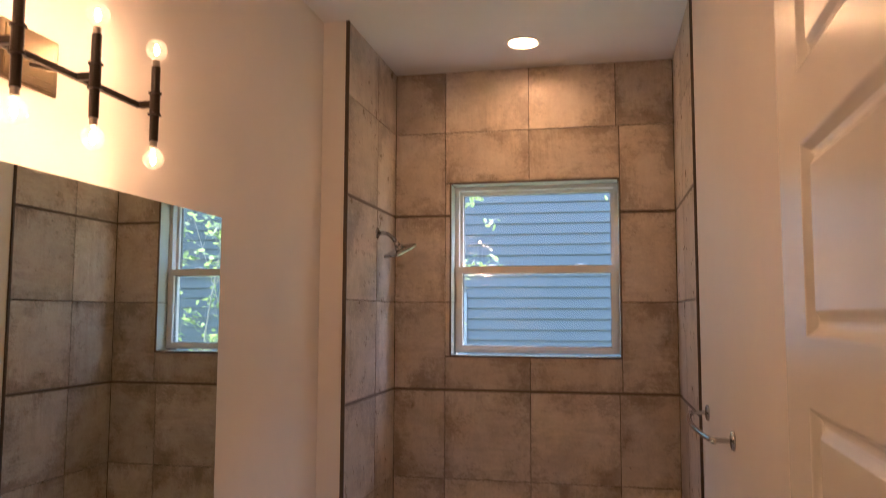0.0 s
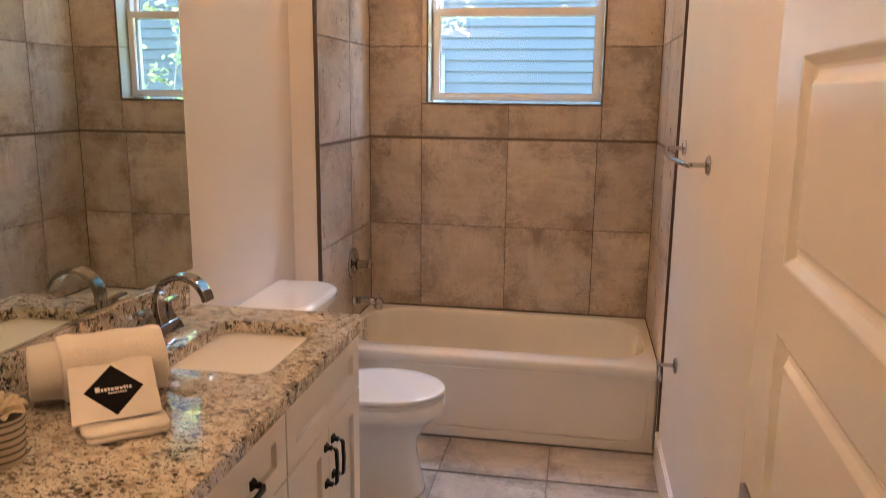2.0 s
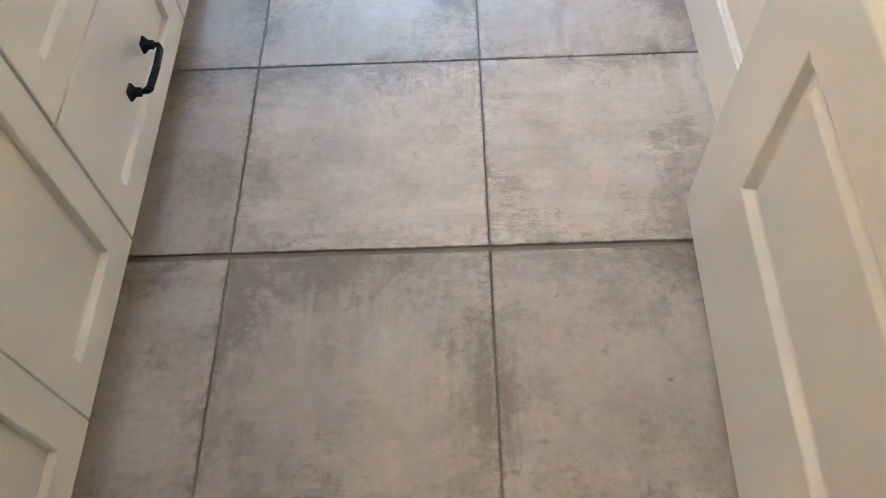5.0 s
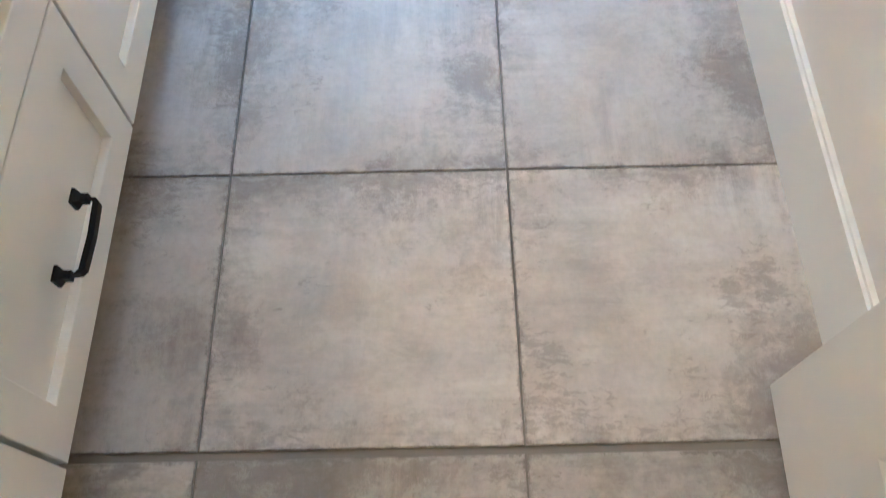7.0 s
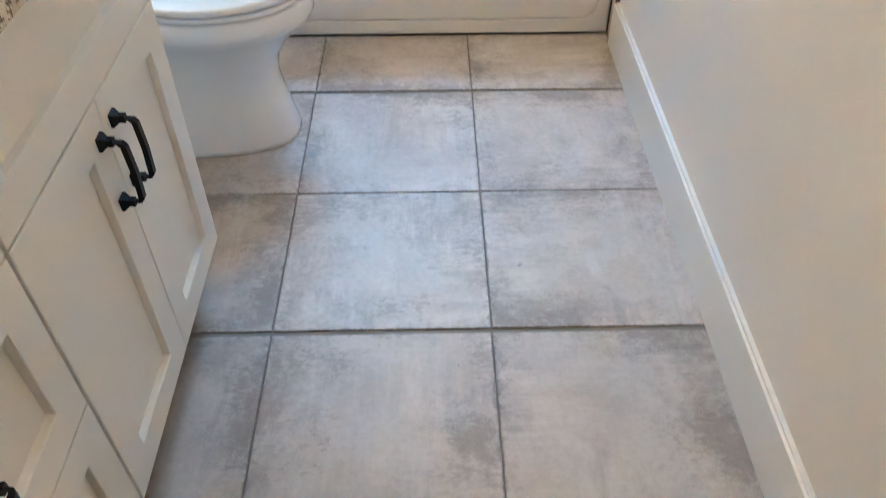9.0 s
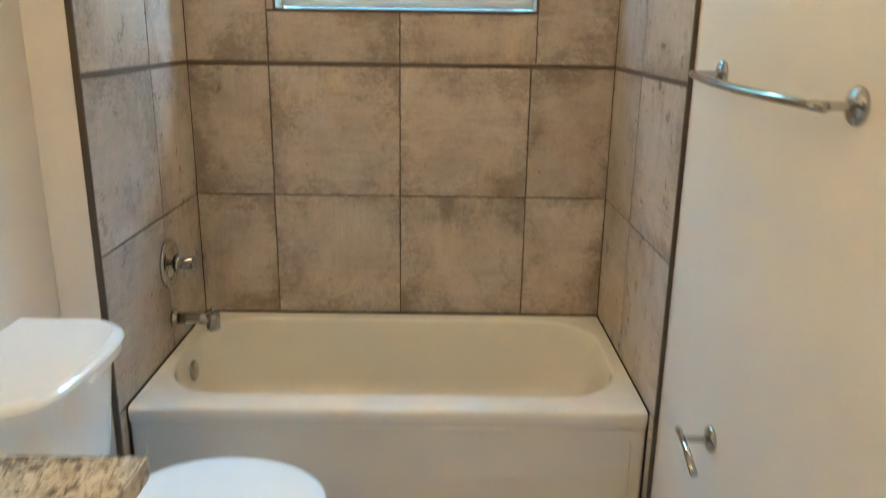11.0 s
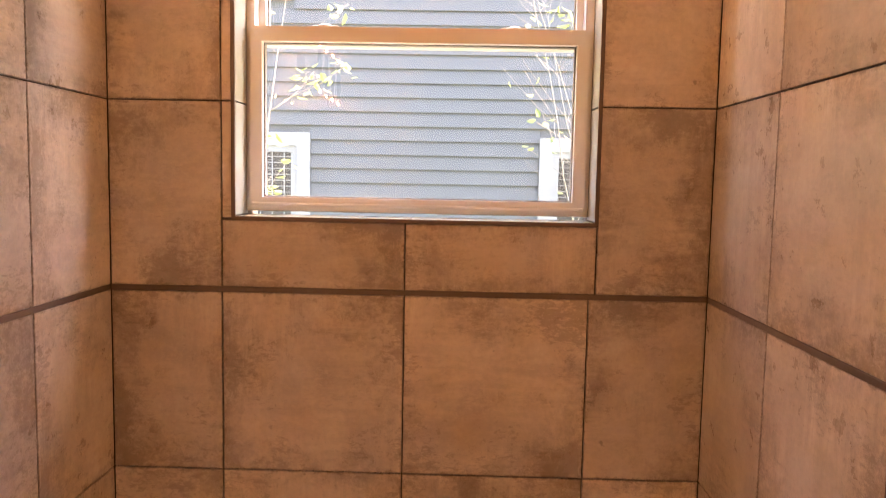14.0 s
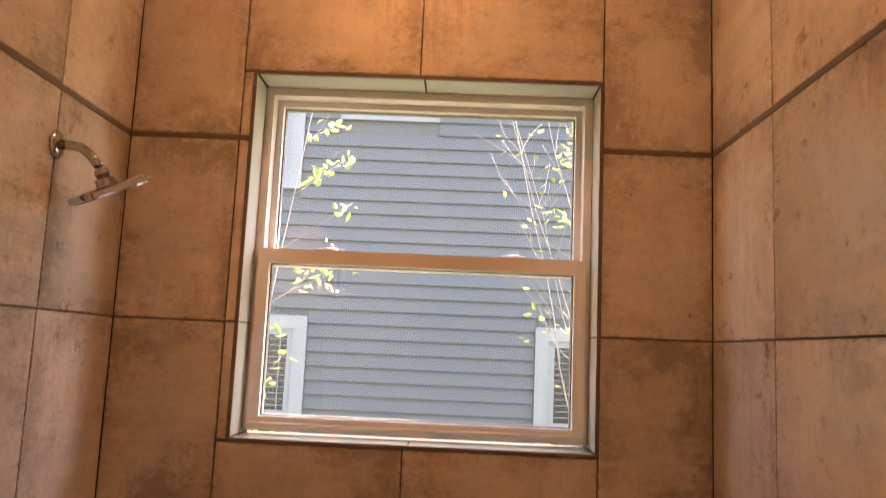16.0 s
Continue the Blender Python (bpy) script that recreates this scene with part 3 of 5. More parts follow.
# ---- vanity ----
VX, VB = 0.466, XL + 0.003          # door faces, back
def handle(parent, x, y, z, upright):
    """Black bow pull with flared square feet, 96 mm between the feet."""
    h = 0.054
    d = Vector((0, 0, 1)) if upright else Vector((0, 1, 0))
    s = Vector((0, 1, 0)) if upright else Vector((0, 0, 1))
    c = Vector((x, y, z))
    o = Vector((1, 0, 0))
    bm = bmesh.new()
    for k in (-1, 1):
        q = c + d * k * h
        lp = []
        for r, dx in ((0.0105, 0.0), (0.0105, 0.004), (0.0055, 0.011), (0.0055, 0.020)):
            lp.append([q + o * dx + s * r + d * r, q + o * dx - s * r + d * r, q + o * dx - s * r - d * r, q + o * dx + s * r - d * r])
        loft(lp, bm=bm)
    path = [(-1, 0.016), (-0.98, 0.027), (-0.86, 0.032), (0.0, 0.034), (0.86, 0.032), (0.98, 0.027), (1, 0.016)]
    rows = []
    for k, dx in path:
        q = c + d * k * h + o * dx
        rows.append([q + s * 0.0055 + o * 0.004, q - s * 0.0055 + o * 0.004, q - s * 0.0055 - o * 0.004, q + s * 0.0055 - o * 0.004])
    loft(rows, bm=bm)
    return part("handle", bm, M_BLACK, parent, "black iron bow pull")


def shaker(parent, name, y0, y1, z0, z1, fr=0.060):
    """Frame-and-panel front with a recessed flat panel."""
    x0 = VX - 0.019
    bm = slab(rect(y0, z0, y1, z1), [rect(y0 + fr, z0 + fr, y1 - fr, z1 - fr)], "x", x0, VX)
    es = [e for e in bm.edges if all(abs(v.co.x - VX) < 1e-6 for v in e.verts) and len({round(f.normal.x) for f in e.link_faces}) > 1]
    bmesh.ops.bevel(bm, geom=es, offset=0.0012, segments=1, affect="EDGES")
    f = part(name, bm, M_CAB, parent)
    part("panel", box(x0 + 0.001, y0 + fr - 0.004, z0 + fr - 0.004, VX - 0.0135, y1 - fr + 0.004, z1 - fr + 0.004), M_CAB, f)
    return f


def cabinet(y0, y1, label):
    c = thing("vanity_cabinet", ((VB + VX) / 2, (y0 + y1) / 2, 0), label, "cabinet", "vanity base cabinets")
    part("body", box(VB, y0 + 0.001, 0.108, VX - 0.021, y1 - 0.001, 0.846, 0.001, 1), M_CAB, c)
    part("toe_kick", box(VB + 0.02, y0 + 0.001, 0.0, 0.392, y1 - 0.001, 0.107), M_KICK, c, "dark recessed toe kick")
    return c


G = 0.0024
for y0, y1, side in ((1.866, 2.470, "toilet"), (0.750, 1.354, "door")):
    c = cabinet(y0, y1, "white shaker sink cabinet with two doors, " + side + " end")
    ym = (y0 + y1) / 2
    shaker(c, "false_drawer", y0 + G, y1 - G, 0.655, 0.834, 0.058)
    for ya, yb, hy in ((y0 + G, ym - G / 2, ym - 0.029), (ym + G / 2, y1 - G, ym + 0.029)):
        dr = shaker(c, "door", ya, yb, 0.114, 0.651)
        handle(dr, VX, hy, 0.548, True)
c = cabinet(1.356, 1.864, "white shaker three-drawer cabinet between the sinks")
for z0, z1, hz in ((0.655, 0.834, 0.743), (0.385, 0.651, 0.515), (0.114, 0.381, 0.235)):
    dr = shaker(c, "drawer", 1.356 + G, 1.864 - G, z0, z1, 0.058)
    handle(dr, VX, 1.612, hz, False)
fl = thing("filler_panel", ((VB + VX) / 2, 0.69, 0), "white painted filler panel beside the sink cabinet", "cabinet panel")
part("panel", box(VB, YE + 0.004, 0.0, VX - 0.004, 0.748, 0.846, 0.002), M_CAB, fl)

SINKS = (2.135, 1.052)
CT0, CT1 = 0.848, 0.884
ct = thing("countertop", (0.18, 1.55, CT0), "polished beige granite vanity counter with brown and black flecks", "countertop")
holes = [[(p[0], p[1]) for p in rrect(0.238, sy, 0.150, 0.205, 0.045, 0, 5)] for sy in SINKS]
bm = slab(rect(XL + 0.002, YE + 0.003, 0.489, 2.486), holes, "z", CT0, CT1)
es = [e for e in bm.edges if all(abs(v.co.z - CT1) < 1e-6 for v in e.verts) and len({round(f.normal.z) for f in e.link_faces}) > 1]
bmesh.ops.bevel(bm, geom=es, offset=0.003, segments=2, affect="EDGES")
part("slab", bm, M_GRANITE, ct)
bs = thing("backsplash", (XL + 0.01, 1.55, CT1), "granite upstand between counter and mirror", "backsplash")
part("slab", box(XL + 0.002, YE + 0.003, CT1 + 0.0005, XL + 0.024, 2.486, CT1 + 0.098, 0.002), M_GRANITE, bs)

for sy in SINKS:
    s = thing("sink", (0.238, sy, 0.70), "cream white undermount rectangular basin below the granite", "sink", "vanity sinks")
    L_ = []
    prof = [(0.180, 0.8475), (0.157, 0.8475), (0.155, 0.8465), (0.1535, 0.843), (0.152, 0.82), (0.149, 0.79)]
    for i in range(7):
        a = radians(8 + 76 * i / 6)
        prof.append((0.147 - 0.050 * (1 - math.cos(a)), 0.772 - 0.050 * math.sin(a) + 0.006))
    prof += [(0.060, 0.7215), (0.035, 0.7165)]
    for hx, z in prof:
        L_.append(rrect(0.238, sy, hx, hx + 0.055 if hx > 0.08 else hx * 1.5, min(0.05, hx * 0.6), z, 6))
    L_.append(rrect(0.238, sy, 0.024, 0.024, 0.0239, 0.713, 6))
    bm = loft(L_, False, True)
    loft([rrect(0.238, sy, hx, hy, 0.05, z, 6) for hx, hy, z in ((0.180, 0.235, 0.8475), (0.180, 0.235, 0.836), (0.162, 0.216, 0.835), (0.150, 0.203, 0.73), (0.11, 0.16, 0.705))], False, True, bm)
    part("basin", bm, M_SINK, s, smooth=True)
    part("drain", lathe([(0.021, 0.7135), (0.021, 0.716), (0.016, 0.717), (0.006, 0.7155)], pose(0.238, sy, 0), 20), M_CHROME, s, "chrome drain")


def build_faucet(sy):
    """Centre-set tap on a sloped block: flat arched ribbon spout and two lever handles."""
    x0, z0 = -0.030, CT1 + 0.0005
    f = thing("faucet", (x0, sy, z0), "polished chrome arched bathroom faucet with two levers", "faucet")
    lp = []
    for hx, hy, z, sx in ((0.031, 0.080, 0, 0), (0.031, 0.080, 0.004, 0), (0.024, 0.076, 0.026, -0.003), (0.022, 0.074, 0.028, -0.003)):
        lp.append(rrect(x0 + sx, sy, hx, hy, 0.004, z0 + z, 3))
    part("base", loft(lp), M_CHROME, f)
    R = 0.076
    pts = [(x0 + 0.010, z0 + 0.026), (x0 + 0.004, z0 + 0.045), (x0 + 0.000, z0 + 0.070)]
    for i in range(17):
        a = math.pi * (1.02 - 0.98 * i / 16)
        pts.append((x0 + 0.076 + R * math.cos(a), z0 + 0.094 + R * math.sin(a)))
    rows = []
    for i, (px, pz) in enumerate(pts):
        qa, qb = pts[max(i - 1, 0)], pts[min(i + 1, len(pts) - 1)]
        d = Vector((qb[0] - qa[0], 0, qb[1] - qa[1])).normalized()
        nrm = Vector((-d.z, 0, d.x))
        k = i / (len(pts) - 1)
        wy, th = 0.018 + 0.006 * k, 0.010 - 0.003 * k
        c = Vector((px, sy, pz))
        rows.append([c + nrm * th + Vector((0, wy, 0)), c + nrm * th - Vector((0, wy, 0)), c - nrm * th - Vector((0, wy, 0)), c - nrm * th + Vector((0, wy, 0))])
    bm = loft(rows)
    bmesh.ops.bevel(bm, geom=[e for e in bm.edges], offset=0.0015, segments=1, affect="EDGES")
    part("spout", bm, M_CHROME, f)
    for k in (-1, 1):
        yy = sy + k * 0.050
        # flat stem that flares in a hollow curve down to the base
        rows = []
        for i in range(7):
            u = i / 6
            hy, hx = 0.009 + 0.017 * (1 - u) ** 2.4, 0.010 + 0.009 * (1 - u) ** 2
            rows.append([(x0 - 0.004 + sx * hx, yy + ty * hy, z0 + 0.026 + 0.051 * u) for sx, ty in ((1, 1), (-1, 1), (-1, -1), (1, -1))])
        h = part("handle_stem", loft(rows), M_CHROME, f)
        ya, yb = sorted((yy - k * 0.009, yy + k * 0.058))
        part("lever", box(x0 - 0.015, ya, z0 + 0.076, x0 + 0.007, yb, z0 + 0.085, 0.002), M_CHROME, h)
    part("lift_rod", tube([(x0 - 0.020, sy, z0 + 0.03), (x0 - 0.020, sy, z0 + 0.085)], 0.003, 8), M_CHROME, f)
    return f


build_faucet(2.178)

mir = thing("mirror", (XL, 1.60, 0.985), "large frameless wall mirror above the granite upstand", "mirror")
part("glass", box(XL + 0.0015, 0.66, 0.986, XL + 0.0065, 2.545, 2.052), M_MIRROR, mir)


# ---- vanity light ----
def build_vanity_light():
    yc, z, xt, xb = 1.662, 2.250, 0.040, -0.006
    f = thing("vanity_light", (XL, yc, z), "dark bronze wall light with round bulbs pointing up and down", "wall lamp")
    bm = box(XL + 0.0005, yc - 0.100, z - 0.066 + 0.045, XL + 0.010, yc + 0.076, z + 0.066 + 0.045, 0.004)
    for ins, x in ((0.010, 0.014), (0.018, 0.011), (0.024, 0.017)):
        box(XL + 0.008, yc - 0.100 + ins, z - 0.021 + ins, XL + x, yc + 0.076 - ins, z + 0.111 - ins, 0.002, bm=bm)
    plate = part("backplate", bm, M_PLATE, f, "antique brass stepped backplate")
    part("screw", lathe([(0.006, 0), (0.006, 0.006), (0.003, 0.009)], disc_pose((XL + 0.017, yc + 0.030, z + 0.035), (1, 0, 0)), 12), M_PLATE, plate)
    part("mount", tube([(XL + 0.015, yc - 0.02, z + 0.03), (xb - 0.03, yc - 0.02, z + 0.012), (xb - 0.004, yc - 0.02, z)], 0.006, 10), M_BRONZE, f)
    s = 0.229
    for i in range(-2, 2):
        y = yc + i * s
        if i > -2:
            # straight bar behind the tubes, then a short bracket forward to the collar
            bm = box(xb - 0.006, y - s - 0.004, z - 0.007, xb + 0.006, y + 0.004, z + 0.007, 0.0015)
            box(xb + 0.004, y - 0.007, z - 0.008, xt - 0.008, y + 0.007, z + 0.008, 0.0015, bm=bm)
            part("arm", bm, M_BRONZE, f)
        pr = [(0.0108, -0.094), (0.0108, -0.030), (0.0160, -0.029), (0.0160, -0.025), (0.0125, -0.024), (0.0125, 0.024), (0.0160, 0.025), (0.0160, 0.029), (0.0108, 0.030), (0.0108, 0.094)]
        part("tube", lathe(pr, pose(xt, y, z), 16), M_BRONZE, f, smooth=False)
        for k in (-1, 1):
            zb = z + k * 0.138
            b = part("socket", lathe([(0.0088, 0.0), (0.0088, 0.016)], pose(xt, y, z + k * 0.094, 0 if k > 0 else 180), 14), M_NICKEL, f)
            n = 10
            pr = [(0.009, -0.032), (0.013, -0.025)] + [(0.0265 * math.sin(math.pi * (0.20 + 0.79 * j / n)), -0.0265 * math.cos(math.pi * (0.20 + 0.79 * j / n))) for j in range(1, n + 1)]
            bulb = part("bulb", lathe(pr, pose(xt, y, zb, 0 if k > 0 else 180), 20), M_BULB, f, "clear glass globe bulb, lit", smooth=True)
            bm = bmesh.new()
            bmesh.ops.create_icosphere(bm, subdivisions=2, radius=0.0065, matrix=pose(xt, y, zb) @ Matrix.Diagonal((1, 1, 2.1, 1)))
            part("filament", bm, M_FILAMENT, bulb, "glowing filament", smooth=True)
    return f


build_vanity_light()

dl = thing("recessed_downlight", (0.753, 3.915, ZC), "round white recessed ceiling light, lit", "ceiling light")
bm = bmesh.new()
N = 40
rings = [[(0.753 + r * math.cos(2 * math.pi * i / N), 3.915 + r * math.sin(2 * math.pi * i / N), ZC + h) for i in range(N)] for r, h in ((0.095, -0.0005), (0.093, -0.004), (0.076, -0.007), (0.071, -0.003), (0.068, 0.030), (0.072, 0.030), (0.074, 0.0), (0.095, -0.0005))]
part("trim_ring", loft(rings, False, False, bm), M_TRIM, dl, "white trim ring", smooth=True)
part("lens", lathe([(0.067, 0.022), (0.067, 0.026)], pose(0.753, 3.915, ZC), 32), M_CAN, dl, "glowing lens")


# ---- bathtub ----
def build_tub():
    X0, X1, Y0, Y1, Z = AX0 + 0.001, AX1 - 0.001, 3.528, YB - 0.003, 0.403
    t = thing("bathtub", ((X0 + X1) / 2, (Y0 + Y1) / 2, 0), "glossy off-white alcove bathtub with plain apron", "bathtub")
    cx, hx = (X0 + X1) / 2, (X1 - X0) / 2

    def ol(front, back, z, ins=0.0, r=0.004):
        return rrect(cx, (front + back) / 2, hx - ins, (back - front) / 2, r, z, 12)
    L_ = [ol(Y0 + 0.014, Y1, 0.001), ol(Y0 + 0.014, Y1, 0.20), ol(Y0 + 0.013, Y1, 0.338), ol(Y0 + 0.006, Y1, 0.354), ol(Y0 + 0.001, Y1, 0.366),
          ol(Y0, Y1, 0.388), ol(Y0 + 0.004, Y1, 0.398, 0.0), ol(Y0 + 0.014, Y1, Z, 0.002)]
    # rim and the inside of the well
    def il(xa, xb, ya, yb, r, z):
        return rrect((xa + xb) / 2, (ya + yb) / 2, (xb - xa) / 2, (yb - ya) / 2, r, z, 12)
    # inset from the rim's opening and height: rolled lip, steep walls, wide fillet to the floor of the well
    prof = [(0.0, Z), (0.004, Z - 0.0007), (0.008, Z - 0.003), (0.011, Z - 0.007), (0.013, Z - 0.014), (0.016, 0.34), (0.020, 0.28), (0.026, 0.22)]
    for i in range(8):
        a = radians(10 + 78 * i / 7)
        prof.append((0.035 + 0.085 * (1 - math.cos(a)), 0.185 - 0.088 * math.sin(a) + 0.006))
    prof += [(0.20, 0.100), (0.25, 0.099)]
    for d, z in prof:
        k = max(0.0, d - 0.013)
        L_.append(il(0.034 + d, 1.462 - d - k * 0.75, 3.622 + d, 4.252 - d * 0.85, max(0.06, 0.20 - 0.45 * k), z))
    body = part("body", loft(L_, True, True), M_TUB, t)
    me = body.data
    me.polygons.foreach_set("use_smooth", [True] * len(me.polygons))
    ed = body.modifiers.new("split", "EDGE_SPLIT")
    ed.split_angle = radians(50)
    # raised margin round the sunk field of the apron, rounded at its lower corners
    outer = [(x, z) for x, z in rect(X0, 0.001, X1, 0.346)]
    inner = [(x, z) for x, z, _ in rrect(cx, 0.196, hx - 0.046, 0.142, 0.050, 0, 8)]
    bm = slab(outer, [inner], "y", Y0 + 0.008, Y0 + 0.016)
    es = [e for e in bm.edges if all(abs(q.co.y - Y0 - 0.008) < 1e-5 for q in e.verts) and any(abs(fc.normal.y) < 0.5 for fc in e.link_faces)]
    bmesh.ops.bevel(bm, geom=es, offset=0.006, segments=3, affect="EDGES")
    part("apron_margin", bm, M_TUB, t)
    part("overflow_plate", lathe([(0.036, 0.0), (0.036, 0.005), (0.030, 0.010), (0.010, 0.012)], disc_pose((0.0535, 3.95, 0.322), (1, 0, 0.09)), 28), M_CHROME, t, "round chrome overflow plate", smooth=True)
    part("drain", lathe([(0.030, 0.0), (0.030, 0.003), (0.015, 0.005)], pose(0.33, 3.93, 0.0995), 24), M_CHROME, t, "chrome drain")
    return t


build_tub()

# chrome fittings on the tiled wall
YV = 3.950
v = thing("shower_valve", (AX0, YV, 0.705), "chrome shower valve with round plate and lever", "shower valve")
part("escutcheon", lathe([(0.081, 0.0), (0.082, 0.006), (0.078, 0.011), (0.070, 0.012), (0.066, 0.010), (0.054, 0.013), (0.036, 0.020), (0.030, 0.024)], disc_pose((AX0 + 0.001, YV, 0.705), (1, 0, 0)), 40), M_CHROME, v, smooth=True)
hd = part("handle_hub", lathe([(0.026, 0.014), (0.026, 0.030), (0.021, 0.034), (0.021, 0.085), (0.018, 0.088)], disc_pose((AX0, YV, 0.705), (1, 0, 0)), 24), M_CHROME, v)
part("seal_ring", lathe([(0.0285, 0.020), (0.0285, 0.030), (0.026, 0.031)], disc_pose((AX0, YV, 0.705), (1, 0, 0)), 24), M_BLACK, v, "black ring behind the handle")
part("lever", box(AX0 + 0.052, YV - 0.034, 0.699, AX0 + 0.082, YV - 0.012, 0.711, 0.003), M_CHROME, hd)
sp = thing("tub_spout", (AX0, YV, 0.512), "chrome tub filler spout with diverter knob", "tub spout")
bm = lathe([(0.030, 0.0), (0.030, 0.008), (0.022, 0.014), (0.020, 0.020)], disc_pose((AX0 + 0.001, YV, 0.512), (1, 0, 0)), 24)
part("flange", bm, M_CHROME, sp, smooth=True)
bm = tube([(AX0 + 0.015, YV, 0.512), (AX0 + 0.05, YV, 0.513), (AX0 + 0.09, YV, 0.513), (AX0 + 0.128, YV, 0.510)], [0.021, 0.0195, 0.020, 0.0215], 18)
lathe([(0.004, 0.534), (0.018, 0.533), (0.0225, 0.528), (0.0235, 0.515), (0.023, 0.482), (0.0215, 0.474), (0.016, 0.4735)], pose(AX0 + 0.134, YV, 0), 20, bm=bm)
spo = part("spout", bm, M_CHROME, sp, smooth=True)
part("diverter_knob", lathe([(0.004, 0), (0.004, 0.010), (0.007, 0.012), (0.007, 0.018)], pose(AX0 + 0.134, YV, 0.533), 12), M_CHROME, spo)

sh = thing("wall_shower", (AX0, YV, 2.147), "chrome shower arm with flat tilted round head", "shower head")
part("flange", lathe([(0.031, 0.0), (0.030, 0.005), (0.014, 0.010)], disc_pose((AX0 + 0.001, YV, 2.147), (1, 0, 0)), 28), M_CHROME, sh, smooth=True)
part("arm", tube([(AX0 + 0.004, YV, 2.147), (AX0 + 0.03, YV, 2.147), (AX0 + 0.055, YV, 2.143), (AX0 + 0.078, YV, 2.126), (AX0 + 0.098, YV, 2.103)], 0.0105, 14), M_CHROME, sh, smooth=True)
ax = Vector((0.33, 0.33, -0.88)).normalized()
pc = Vector((AX0 + 0.105, YV - 0.002, 2.090))
HP = disc_pose(pc, ax)
hdp = part("ball_joint", lathe([(0.013, -0.008), (0.016, 0.002), (0.013, 0.010), (0.020, 0.012), (0.021, 0.026), (0.024, 0.030)], HP, 24), M_CHROME, sh)
bm = loft([[HP @ Vector(p) for p in rrect(0, 0, hw, hw, 0.012, z, 4)] for hw, z in ((0.060, 0.029), (0.066, 0.031), (0.068, 0.034), (0.068, 0.044), (0.065, 0.047))])
hdp = part("head", bm, M_CHROME, sh)
part("spray_face", loft([[HP @ Vector(p) for p in rrect(0, 0, 0.059, 0.059, 0.010, z, 4)] for z in (0.0472, 0.0486)]), M_NICKEL, hdp, "grey spray face")


